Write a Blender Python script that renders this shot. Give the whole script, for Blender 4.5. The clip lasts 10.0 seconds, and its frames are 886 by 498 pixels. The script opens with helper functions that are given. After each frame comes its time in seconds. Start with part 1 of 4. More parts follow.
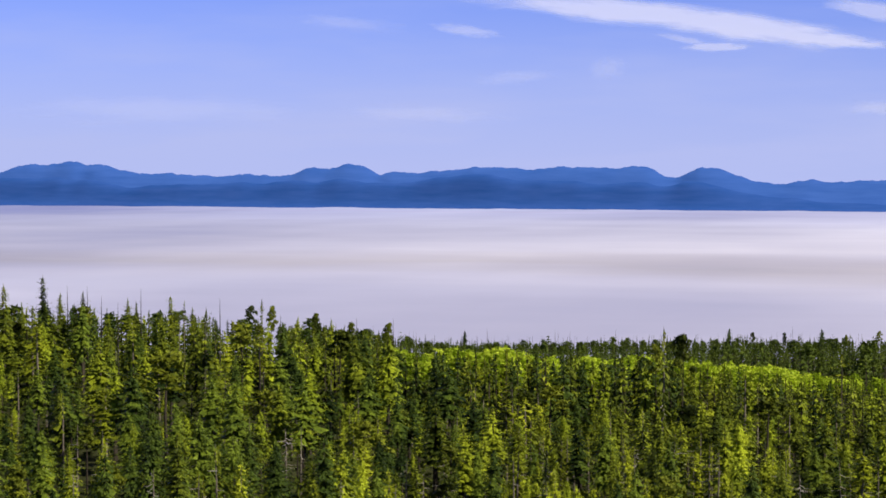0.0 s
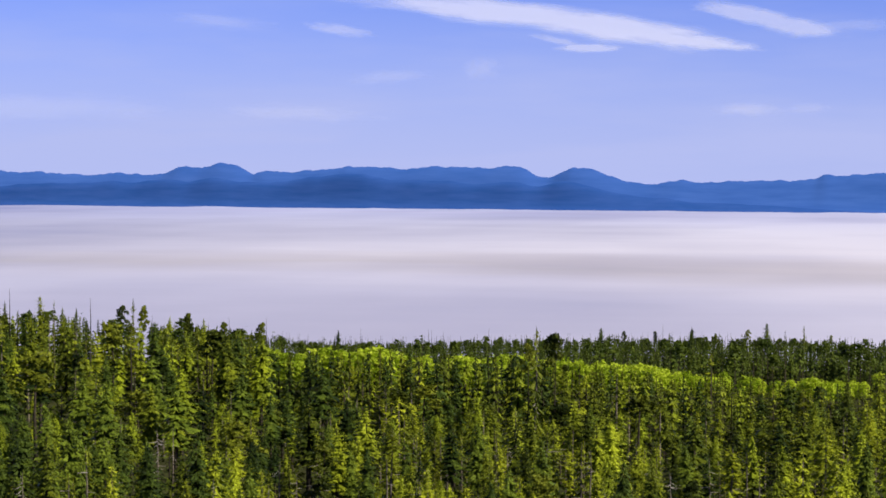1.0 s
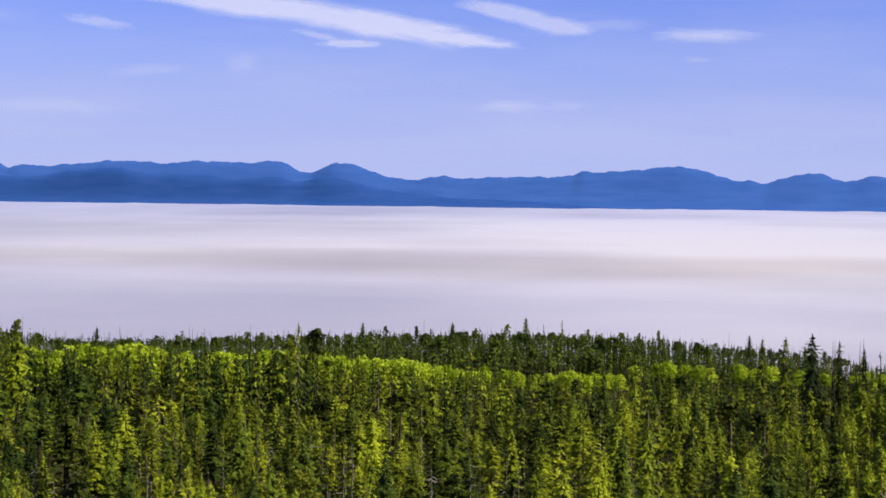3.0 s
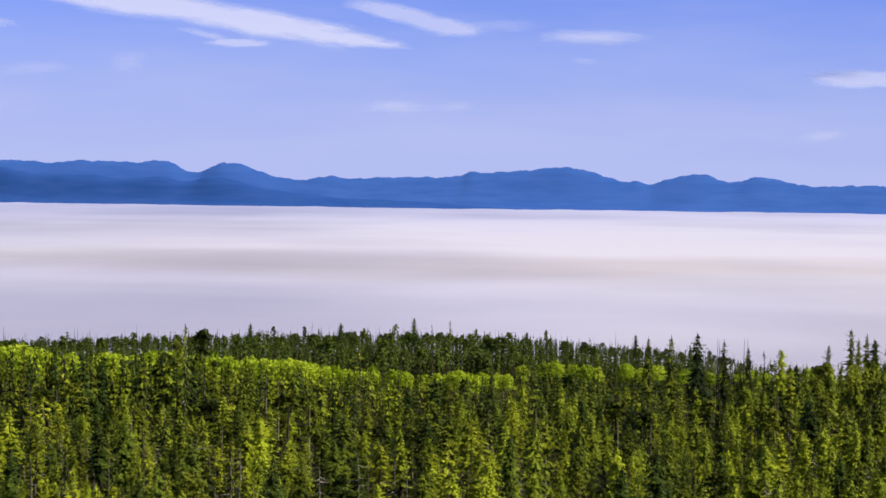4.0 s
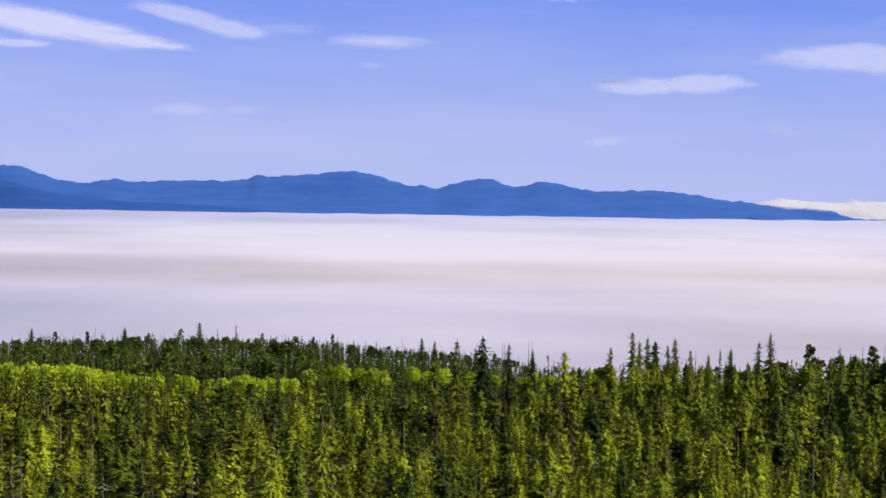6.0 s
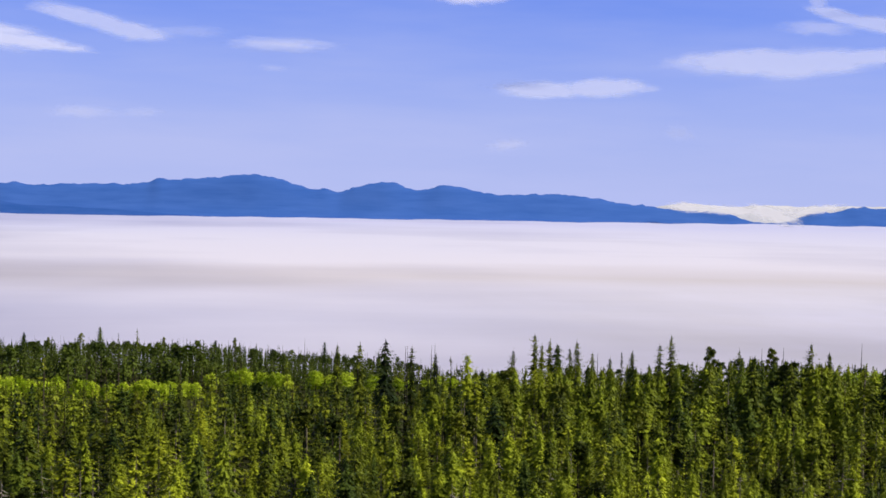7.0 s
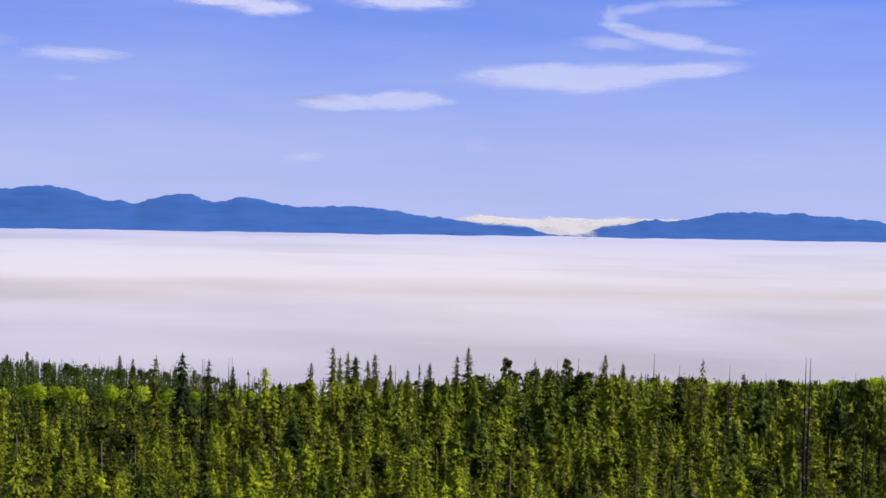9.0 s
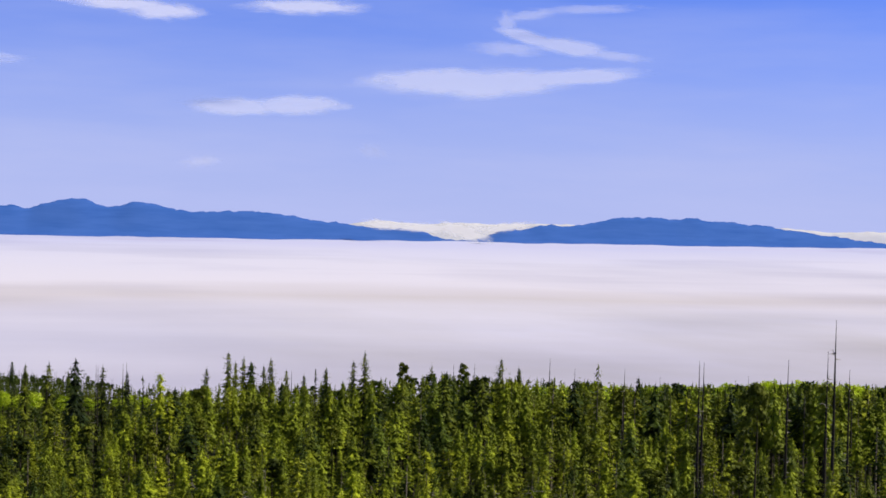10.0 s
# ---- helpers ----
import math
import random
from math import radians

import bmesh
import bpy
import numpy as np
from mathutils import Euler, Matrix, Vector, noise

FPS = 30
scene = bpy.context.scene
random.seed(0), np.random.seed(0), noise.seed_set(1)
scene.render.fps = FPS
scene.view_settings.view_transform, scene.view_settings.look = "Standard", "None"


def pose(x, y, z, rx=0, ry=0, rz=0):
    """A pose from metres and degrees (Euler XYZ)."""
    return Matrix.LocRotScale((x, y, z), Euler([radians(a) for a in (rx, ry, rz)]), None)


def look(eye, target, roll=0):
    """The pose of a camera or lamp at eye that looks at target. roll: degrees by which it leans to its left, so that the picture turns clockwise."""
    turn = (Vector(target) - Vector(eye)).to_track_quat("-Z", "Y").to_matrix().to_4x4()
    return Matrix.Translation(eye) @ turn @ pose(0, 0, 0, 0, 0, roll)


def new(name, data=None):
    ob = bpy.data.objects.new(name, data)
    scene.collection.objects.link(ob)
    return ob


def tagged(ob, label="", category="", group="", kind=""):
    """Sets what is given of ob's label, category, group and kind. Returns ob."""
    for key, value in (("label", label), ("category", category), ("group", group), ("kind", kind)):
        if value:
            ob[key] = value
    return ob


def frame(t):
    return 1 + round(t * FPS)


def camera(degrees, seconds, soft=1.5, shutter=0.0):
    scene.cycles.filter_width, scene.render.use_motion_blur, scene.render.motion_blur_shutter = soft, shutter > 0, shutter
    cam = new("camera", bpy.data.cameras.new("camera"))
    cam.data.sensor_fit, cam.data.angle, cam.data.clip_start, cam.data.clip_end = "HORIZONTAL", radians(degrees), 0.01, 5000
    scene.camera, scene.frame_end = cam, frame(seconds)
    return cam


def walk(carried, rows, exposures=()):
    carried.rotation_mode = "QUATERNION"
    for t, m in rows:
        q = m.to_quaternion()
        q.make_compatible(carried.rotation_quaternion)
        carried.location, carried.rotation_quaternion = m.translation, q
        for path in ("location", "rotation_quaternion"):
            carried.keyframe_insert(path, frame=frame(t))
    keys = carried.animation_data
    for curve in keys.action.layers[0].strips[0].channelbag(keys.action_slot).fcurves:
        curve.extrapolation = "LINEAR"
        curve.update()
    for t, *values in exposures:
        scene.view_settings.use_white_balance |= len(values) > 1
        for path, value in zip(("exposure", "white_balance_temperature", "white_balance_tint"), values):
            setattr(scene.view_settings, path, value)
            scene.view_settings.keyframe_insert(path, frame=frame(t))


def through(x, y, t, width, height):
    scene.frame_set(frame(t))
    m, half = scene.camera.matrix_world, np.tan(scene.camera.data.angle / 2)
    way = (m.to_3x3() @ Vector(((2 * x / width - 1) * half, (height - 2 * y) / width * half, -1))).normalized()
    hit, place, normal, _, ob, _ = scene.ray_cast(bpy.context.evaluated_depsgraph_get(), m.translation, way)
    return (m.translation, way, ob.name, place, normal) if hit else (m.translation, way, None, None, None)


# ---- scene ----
EXPOSURE = 0.0
SKY_STRENGTH = 0.10
SKY_AIR = (1.0, 0.4, 3.0)
SKY_TINT = (0.555, 0.675, 1.56, 1)
SKY_HIGH = (0.145, 0.157, 0.20, 1)
SKY_HAZE = (4.62, 5.2, 8.85, 1)
SUN_POWER = 5.6
FOG_THIN, FOG_GREY, FOG_WHITE = (0.335, 0.35, 0.53), (0.465, 0.465, 0.60), (0.71, 0.70, 0.805)
SEA_Z = 0.0
EYE_Z = 112.0
FOV = 26.52
# seconds, heading (degrees clockwise from +y), pitch, lean
PAN = [
    (0, -17.000, -2.675, -0.010), (0.5, -15.025, -2.677, 0.094), (1, -13.143, -2.684, 0.193),
    (1.5, -11.374, -2.707, 0.286), (2, -9.566, -2.768, 0.379), (2.5, -7.688, -2.789, 0.474),
    (4, -2.480, -2.739, 0.731), (4.5, -0.790, -2.718, 0.809), (5, 0.890, -2.667, 0.882),
    (5.5, 2.504, -2.588, 0.947), (7, 6.984, -2.367, 1.107), (7.5, 8.539, -2.255, 1.157),
    (8, 10.124, -2.115, 1.206), (8.5, 11.629, -2.004, 1.247), (9, 13.131, -1.873, 1.287),
    (9.5, 14.664, -1.758, 1.328), (10, 16.287, -1.647, 1.370),
]
cam = camera(FOV, 10.0, soft=1.65)
walk(cam, [(t, pose(0, 0, EYE_Z, 90 + pitch, 0, -yaw) @ pose(0, 0, 0, 0, 0, lean)) for t, yaw, pitch, lean in PAN],
     exposures=[(0, EXPOSURE), (10, EXPOSURE)])

# ---- light: clear sky, sun high on the right and a little behind the camera ----
SUN_AZ, SUN_EL = 103.0, 38.0
world = bpy.data.worlds.new("sky")
scene.world = world
world.use_nodes = True
wt = world.node_tree
wt.nodes.clear()


def wnode(kind, **inputs):
    n = wt.nodes.new(kind)
    for key, value in inputs.items():
        n.inputs[key].default_value = value
    return n


w_out = wnode("ShaderNodeOutputWorld")
w_bg = wnode("ShaderNodeBackground", Strength=SKY_STRENGTH)
w_geo = wnode("ShaderNodeTexCoord")
# the eye stands high, so the sky goes on a little below the level line
w_dip = wnode("ShaderNodeVectorMath")
w_dip.operation = "ADD"
w_dip.inputs[1].default_value = (0, 0, 0.05)
w_norm = wnode("ShaderNodeVectorMath")
w_norm.operation = "NORMALIZE"
w_sky = wnode("ShaderNodeTexSky")
w_sky.sky_type = "NISHITA"
w_sky.sun_disc = False
w_sky.sun_elevation = radians(SUN_EL)
w_sky.sun_rotation = radians(SUN_AZ)
w_sky.altitude = 120
w_sky.air_density, w_sky.dust_density, w_sky.ozone_density = SKY_AIR
# the pale lavender haze over the mountains, thinning upwards, with faint streaks
w_sep = wnode("ShaderNodeSeparateXYZ")
w_ramp = wnode("ShaderNodeValToRGB")
w_ramp.color_ramp.interpolation = "EASE"
w_ramp.color_ramp.elements[0].position, w_ramp.color_ramp.elements[0].color = 0.0, (1, 1, 1, 1)
w_ramp.color_ramp.elements[1].position, w_ramp.color_ramp.elements[1].color = 1.0, (0, 0, 0, 1)
w_map = wnode("ShaderNodeMapRange", **{"From Min": -0.03, "From Max": 0.13})
w_stretch = wnode("ShaderNodeMapping")
w_stretch.inputs["Scale"].default_value = (5, 5, 34)
w_streak = wnode("ShaderNodeTexNoise", Scale=1.0, Detail=5.0, Roughness=0.55)
w_streak_map = wnode("ShaderNodeMapRange", **{"From Min": 0.42, "From Max": 0.75, "To Min": -0.05, "To Max": 0.20})
w_add = wnode("ShaderNodeMath")
w_add.operation, w_add.use_clamp = "ADD", True
w_tint = wnode("ShaderNodeMix")
w_tint.data_type, w_tint.blend_type = "RGBA", "MULTIPLY"
w_tint.inputs["Factor"].default_value = 1.0
# deeper blue overhead than along the horizon
w_high = wnode("ShaderNodeMapRange", **{"From Min": 0.12, "From Max": 0.45})
w_deep = wnode("ShaderNodeMix")
w_deep.data_type = "RGBA"
w_deep.inputs["A"].default_value, w_deep.inputs["B"].default_value = SKY_TINT, SKY_HIGH
w_mix = wnode("ShaderNodeMix")
w_mix.data_type = "RGBA"
w_mix.inputs["B"].default_value = SKY_HAZE
wl = wt.links.new
wl(w_geo.outputs["Generated"], w_dip.inputs[0])
wl(w_dip.outputs[0], w_norm.inputs[0])
wl(w_norm.outputs[0], w_sky.inputs["Vector"])
wl(w_geo.outputs["Generated"], w_sep.inputs[0])
wl(w_sep.outputs["Z"], w_map.inputs["Value"])
wl(w_map.outputs["Result"], w_ramp.inputs["Fac"])
wl(w_geo.outputs["Generated"], w_stretch.inputs["Vector"])
wl(w_stretch.outputs[0], w_streak.inputs["Vector"])
wl(w_streak.outputs["Fac"], w_streak_map.inputs["Value"])
wl(w_ramp.outputs["Color"], w_add.inputs[0])
wl(w_streak_map.outputs["Result"], w_add.inputs[1])
wl(w_sep.outputs["Z"], w_high.inputs["Value"])
wl(w_high.outputs["Result"], w_deep.inputs["Factor"])
wl(w_deep.outputs["Result"], w_tint.inputs["B"])
wl(w_sky.outputs["Color"], w_tint.inputs["A"])
wl(w_tint.outputs["Result"], w_mix.inputs["A"])
w_west = wnode("ShaderNodeMapRange", **{"From Min": -0.5, "From Max": 0.25, "To Min": 0.14, "To Max": 0.0})
w_add_west = wnode("ShaderNodeMath")
w_add_west.operation, w_add_west.use_clamp = "ADD", True
wl(w_sep.outputs["X"], w_west.inputs["Value"])
wl(w_add.outputs[0], w_add_west.inputs[0])
wl(w_west.outputs["Result"], w_add_west.inputs[1])
wl(w_add_west.outputs[0], w_mix.inputs["Factor"])
wl(w_mix.outputs["Result"], w_bg.inputs["Color"])
wl(w_bg.outputs[0], w_out.inputs["Surface"])

sun_data = bpy.data.lights.new("sun", "SUN")
sun_data.energy, sun_data.angle, sun_data.color = SUN_POWER, radians(0.53), (1.0, 0.93, 0.82)
sun = new("sun", sun_data)
sun_dir = Vector((math.sin(radians(SUN_AZ)) * math.cos(radians(SUN_EL)), math.cos(radians(SUN_AZ)) * math.cos(radians(SUN_EL)), math.sin(radians(SUN_EL))))
sun.matrix_world = look(sun_dir * 500 + Vector((0, 0, 200)), (0, 0, 200))


# ---- materials ----
class Nodes:
    """A material under construction: node() adds a node, link() joins sockets."""

    def __init__(self, name):
        self.mat = bpy.data.materials.new(name)
        self.mat.use_nodes = True
        self.tree = self.mat.node_tree
        self.tree.nodes.clear()
        self.out = self.tree.nodes.new("ShaderNodeOutputMaterial")

    def node(self, kind, **inputs):
        n = self.tree.nodes.new(kind)
        for key, value in inputs.items():
            n.inputs[key].default_value = value
        return n

    def link(self, a, b):
        self.tree.links.new(a, b)

    def position(self, scale):
        m = self.node("ShaderNodeMapping")
        m.inputs["Scale"].default_value = scale
        self.link(self.node("ShaderNodeNewGeometry").outputs["Position"], m.inputs["Vector"])
        return m.outputs[0]

    def noise(self, scale, detail=4.0, rough=0.55, vector=None):
        n = self.node("ShaderNodeTexNoise", Scale=scale, Detail=detail, Roughness=rough)
        self.link(vector or self.position((1, 1, 1)), n.inputs["Vector"])
        return n.outputs["Fac"]

    def ramp(self, value, *stops):
        r = self.node("ShaderNodeValToRGB")
        e = r.color_ramp.elements
        while len(e) < len(stops):
            e.new(0.5)
        for i, (at, colour) in enumerate(stops):
            e[i].position, e[i].color = at, (*colour, 1)
        self.link(value, r.inputs["Fac"])
        return r.outputs["Color"]

    def blend(self, factor, a, b, how="MIX"):
        m = self.node("ShaderNodeMix")
        m.data_type, m.blend_type = "RGBA", how
        for socket, value in (("Factor", factor), ("A", a), ("B", b)):
            if isinstance(value, (int, float)):
                m.inputs[socket].default_value = value
            elif isinstance(value, tuple):
                m.inputs[socket].default_value = (*value, 1)
            else:
                self.link(value, m.inputs[socket])
        return m.outputs["Result"]

    def maths(self, how, a, b=None, clamp=False):
        m = self.node("ShaderNodeMath")
        m.operation, m.use_clamp = how, clamp
        for i, value in enumerate((a, b)):
            if isinstance(value, (int, float)):
                m.inputs[i].default_value = value
            elif value is not None:
                self.link(value, m.inputs[i])
        return m.outputs[0]


def foliage(name, dark, mid, light, through=0.3):
    """Leaves or needles: colour shifts from tree to tree and from spray to spray; some light passes through."""
    n = Nodes(name)
    tree_noise = n.noise(0.16, 2.0)
    spray = n.node("ShaderNodeNewGeometry").outputs["Random Per Island"]
    whole = n.node("ShaderNodeObjectInfo").outputs["Random"]
    v = n.maths("ADD", n.maths("MULTIPLY", tree_noise, 1.3), n.maths("MULTIPLY", spray, 0.28))
    v = n.maths("ADD", v, n.maths("MULTIPLY", whole, 0.70))
    v = n.maths("SUBTRACT", v, 0.60, True)
    colour = n.ramp(v, (0.15, dark), (0.5, mid), (0.9, light))
    # needles and twigs within a spray: grain finer than the pieces that are built
    grain = n.noise(2.2, 4.0, 0.7)
    colour = n.blend(1.0, colour, n.ramp(grain, (0.32, (0.4, 0.42, 0.45)), (0.52, (1.1, 1.1, 1.1)), (0.72, (1.65, 1.6, 1.3))), "MULTIPLY")
    bump = n.node("ShaderNodeBump", Strength=0.45, Distance=0.3)
    n.link(grain, bump.inputs["Height"])
    body = n.node("ShaderNodeBsdfPrincipled", Roughness=0.55)
    n.link(bump.outputs[0], body.inputs["Normal"])
    body.inputs["Specular IOR Level"].default_value = 0.08
    n.link(colour, body.inputs["Base Color"])
    leaf = n.node("ShaderNodeBsdfTranslucent")
    n.link(n.blend(1.0, colour, (1.15, 1.25, 0.6), "MULTIPLY"), leaf.inputs["Color"])
    mix = n.node("ShaderNodeMixShader", Fac=through)
    n.link(body.outputs[0], mix.inputs[1])
    n.link(leaf.outputs[0], mix.inputs[2])
    n.link(mix.outputs[0], n.out.inputs["Surface"])
    return n.mat


def bark(name, dark, light):
    n = Nodes(name)
    streaks = n.noise(1.0, 5.0, 0.6, n.position((6, 6, 0.9)))
    colour = n.ramp(streaks, (0.3, dark), (0.7, light))
    body = n.node("ShaderNodeBsdfPrincipled", Roughness=0.85)
    body.inputs["Specular IOR Level"].default_value = 0.1
    n.link(colour, body.inputs["Base Color"])
    bump = n.node("ShaderNodeBump", Strength=0.5, Distance=0.05)
    n.link(streaks, bump.inputs["Height"])
    n.link(bump.outputs[0], body.inputs["Normal"])
    n.link(body.outputs[0], n.out.inputs["Surface"])
    return n.mat


def ground_material():
    n = Nodes("forest_floor")
    colour = n.blend(n.noise(0.4, 6.0), (0.022, 0.019, 0.009), (0.040, 0.045, 0.012))
    colour = n.blend(n.noise(0.03, 3.0), colour, (0.05, 0.055, 0.02))
    body = n.node("ShaderNodeBsdfPrincipled", Roughness=0.95)
    body.inputs["Specular IOR Level"].default_value = 0.05
    n.link(colour, body.inputs["Base Color"])
    n.link(body.outputs[0], n.out.inputs["Surface"])
    return n.mat


def sea_material():
    n = Nodes("sea_water")
    body = n.node("ShaderNodeBsdfPrincipled", Roughness=0.12)
    n.link(n.blend(n.noise(0.004, 3.0), (0.02, 0.05, 0.09), (0.03, 0.07, 0.11)), body.inputs["Base Color"])
    bump = n.node("ShaderNodeBump", Strength=0.2, Distance=0.3)
    n.link(n.noise(0.25, 5.0), bump.inputs["Height"])
    n.link(bump.outputs[0], body.inputs["Normal"])
    n.link(body.outputs[0], n.out.inputs["Surface"])
    return n.mat


def fog_material():
    """The top of a fog bank: thin and lilac over the water in the west, white and thick in the east, with soft grey
    bands.
    """
    n = Nodes("fog_top")
    wide = n.noise(1.0, 3.0, 0.5, n.position((0.0009, 0.0006, 0)))
    fine = n.noise(1.0, 4.0, 0.5, n.position((0.0030, 0.0015, 0)))
    streaks = n.noise(1.0, 5.0, 0.6, n.position((0.0016, 0.0042, 0)))
    v = n.maths("ADD", n.maths("MULTIPLY", wide, 0.72), n.maths("MULTIPLY", fine, 0.2))
    v = n.maths("ADD", v, n.maths("MULTIPLY", streaks, 0.15))
    v = n.maths("SUBTRACT", v, 0.035)
    axes = n.node("ShaderNodeSeparateXYZ")
    n.link(n.node("ShaderNodeNewGeometry").outputs["Position"], axes.inputs[0])
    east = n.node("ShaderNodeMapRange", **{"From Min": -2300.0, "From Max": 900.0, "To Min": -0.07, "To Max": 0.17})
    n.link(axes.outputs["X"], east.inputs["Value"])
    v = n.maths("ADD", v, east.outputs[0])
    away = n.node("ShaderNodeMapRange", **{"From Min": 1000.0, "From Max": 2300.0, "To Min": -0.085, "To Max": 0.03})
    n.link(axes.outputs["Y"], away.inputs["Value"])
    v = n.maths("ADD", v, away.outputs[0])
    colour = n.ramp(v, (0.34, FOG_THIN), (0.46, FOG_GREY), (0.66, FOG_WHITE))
    # long beige band across the strait, lilac vapour nearer shore, bluer far out
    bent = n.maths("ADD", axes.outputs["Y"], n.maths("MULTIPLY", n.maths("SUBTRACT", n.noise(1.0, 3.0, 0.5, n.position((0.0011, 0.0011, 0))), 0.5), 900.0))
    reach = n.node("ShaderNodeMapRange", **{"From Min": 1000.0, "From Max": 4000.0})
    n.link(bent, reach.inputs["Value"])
    distance_tint = n.ramp(reach.outputs[0], (0.03, (0.96, 0.95, 0.985)), (0.14, (0.95, 0.952, 1.0)), (0.215, (0.97, 0.96, 0.985)), (0.275, (0.88, 0.845, 0.81)), (0.315, (0.91, 0.88, 0.86)),
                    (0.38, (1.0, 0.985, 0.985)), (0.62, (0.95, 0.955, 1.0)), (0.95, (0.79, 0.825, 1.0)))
    # in the east the near edge is thinner, warm grey mist
    along = n.node("ShaderNodeMapRange", **{"From Min": 0.0, "From Max": 420.0})
    n.link(axes.outputs["X"], along.inputs["Value"])
    near = n.node("ShaderNodeMapRange", **{"From Min": 2100.0, "From Max": 1150.0})
    n.link(bent, near.inputs["Value"])
    patchy = n.maths("MULTIPLY", n.maths("SUBTRACT", n.noise(1.0, 5.0, 0.55, n.position((0.0050, 0.0026, 0))), 0.22), 2.0)
    mist = n.blend(n.maths("MULTIPLY", n.maths("MULTIPLY", along.outputs[0], near.outputs[0]), patchy, True), (1.0, 1.0, 1.0), (0.775, 0.76, 0.69))
    colour = n.blend(1.0, colour, mist, "MULTIPLY")
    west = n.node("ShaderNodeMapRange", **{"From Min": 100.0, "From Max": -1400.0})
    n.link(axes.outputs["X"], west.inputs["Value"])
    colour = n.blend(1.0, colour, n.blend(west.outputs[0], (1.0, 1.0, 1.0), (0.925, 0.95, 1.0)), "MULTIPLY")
    body = n.node("ShaderNodeBsdfDiffuse")
    n.link(n.blend(1.0, colour, distance_tint, "MULTIPLY"), body.inputs["Color"])
    n.link(body.outputs[0], n.out.inputs["Surface"])
    return n.mat


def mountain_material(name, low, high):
    """Far forested slopes, blue with distance: the haze is put into their colour."""
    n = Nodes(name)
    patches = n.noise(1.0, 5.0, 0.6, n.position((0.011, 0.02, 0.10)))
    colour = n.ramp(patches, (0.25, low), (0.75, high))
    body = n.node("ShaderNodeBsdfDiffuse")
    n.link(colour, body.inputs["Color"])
    # a mostly fixed normal stands in for thick air evening out the slopes' light
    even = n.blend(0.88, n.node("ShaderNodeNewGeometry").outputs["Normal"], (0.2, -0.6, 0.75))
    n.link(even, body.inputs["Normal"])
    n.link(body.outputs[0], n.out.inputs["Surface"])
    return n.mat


def cloud_material(name, seed, masses, colour=(0.66, 0.67, 0.77)):
    """Thin cloud of merging masses, each densest in its middle and frayed along its edges.
    It scatters evenly, so one normal serves all of it. A mass: x, z, half width, half height, slope, (density, softness, fray)."""
    n = Nodes(name)
    place = n.node("ShaderNodeTexCoord").outputs["Object"]
    cover = None
    for i, (x, z, wide, tall, slope, (density, soft, frayed)) in enumerate(masses):
        fit_in = n.node("ShaderNodeMapping")
        fit_in.vector_type = "TEXTURE"
        fit_in.inputs["Location"].default_value = (x, 0, z)
        fit_in.inputs["Rotation"].default_value = (0, -radians(slope), 0)
        fit_in.inputs["Scale"].default_value = (wide, 100000.0, tall)
        n.link(place, fit_in.inputs["Vector"])
        apart = n.node("ShaderNodeVectorMath")
        apart.operation = "LENGTH"
        n.link(fit_in.outputs[0], apart.inputs[0])
        shift = n.node("ShaderNodeMapping")
        shift.inputs["Location"].default_value = (seed * 3.7 + i * 1.9, 0, seed * 1.3)
        shift.inputs["Scale"].default_value = (2.6, 1, 1.6)
        n.link(fit_in.outputs[0], shift.inputs["Vector"])
        fray = n.maths("MULTIPLY", n.maths("SUBTRACT", n.noise(1.0, 6.0, 0.6, shift.outputs[0]), 0.5), frayed)
        m = n.node("ShaderNodeMapRange", **{"From Min": 0.02, "From Max": soft, "To Min": 0.0, "To Max": density})
        m.interpolation_type = "SMOOTHSTEP"
        n.link(n.maths("ADD", n.maths("SUBTRACT", 1.0, apart.outputs["Value"]), fray), m.inputs["Value"])
        cover = m.outputs[0] if cover is None else n.maths("MAXIMUM", cover, m.outputs[0])
    body = n.node("ShaderNodeBsdfDiffuse", Color=(*colour, 1))
    normal = n.node("ShaderNodeCombineXYZ", X=0.1, Y=-0.6, Z=0.78)
    n.link(normal.outputs[0], body.inputs["Normal"])
    mix = n.node("ShaderNodeMixShader")
    n.link(cover, mix.inputs["Fac"])
    n.link(n.node("ShaderNodeBsdfTransparent").outputs[0], mix.inputs[1])
    n.link(body.outputs[0], mix.inputs[2])
    n.link(mix.outputs[0], n.out.inputs["Surface"])
    return n.mat


M_FIR = foliage("fir_needles", (0.026, 0.038, 0.004), (0.108, 0.132, 0.009), (0.26, 0.30, 0.016), 0.08)
M_CEDAR = foliage("cedar_sprays", (0.056, 0.074, 0.006), (0.198, 0.245, 0.013), (0.38, 0.435, 0.022), 0.08)
M_SHORE_PINE = foliage("shore_pine_needles", (0.07, 0.080, 0.005), (0.185, 0.212, 0.011), (0.34, 0.375, 0.02), 0.08)
M_PINE = foliage("pine_needles", (0.020, 0.030, 0.004), (0.075, 0.092, 0.009), (0.17, 0.19, 0.014), 0.08)
# one darker needle colour for every kind of conifer on the far shore
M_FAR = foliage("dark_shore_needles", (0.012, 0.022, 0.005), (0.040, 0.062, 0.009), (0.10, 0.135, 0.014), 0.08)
# fir needles darkened in colour so tall and thin firs read as silhouettes
M_TALL = foliage("dark_fir_needles", (0.018, 0.028, 0.004), (0.070, 0.090, 0.007), (0.18, 0.205, 0.012), 0.08)
M_HEMLOCK = foliage("hemlock_needles", (0.011, 0.021, 0.004), (0.046, 0.072, 0.010), (0.135, 0.18, 0.016), 0.08)
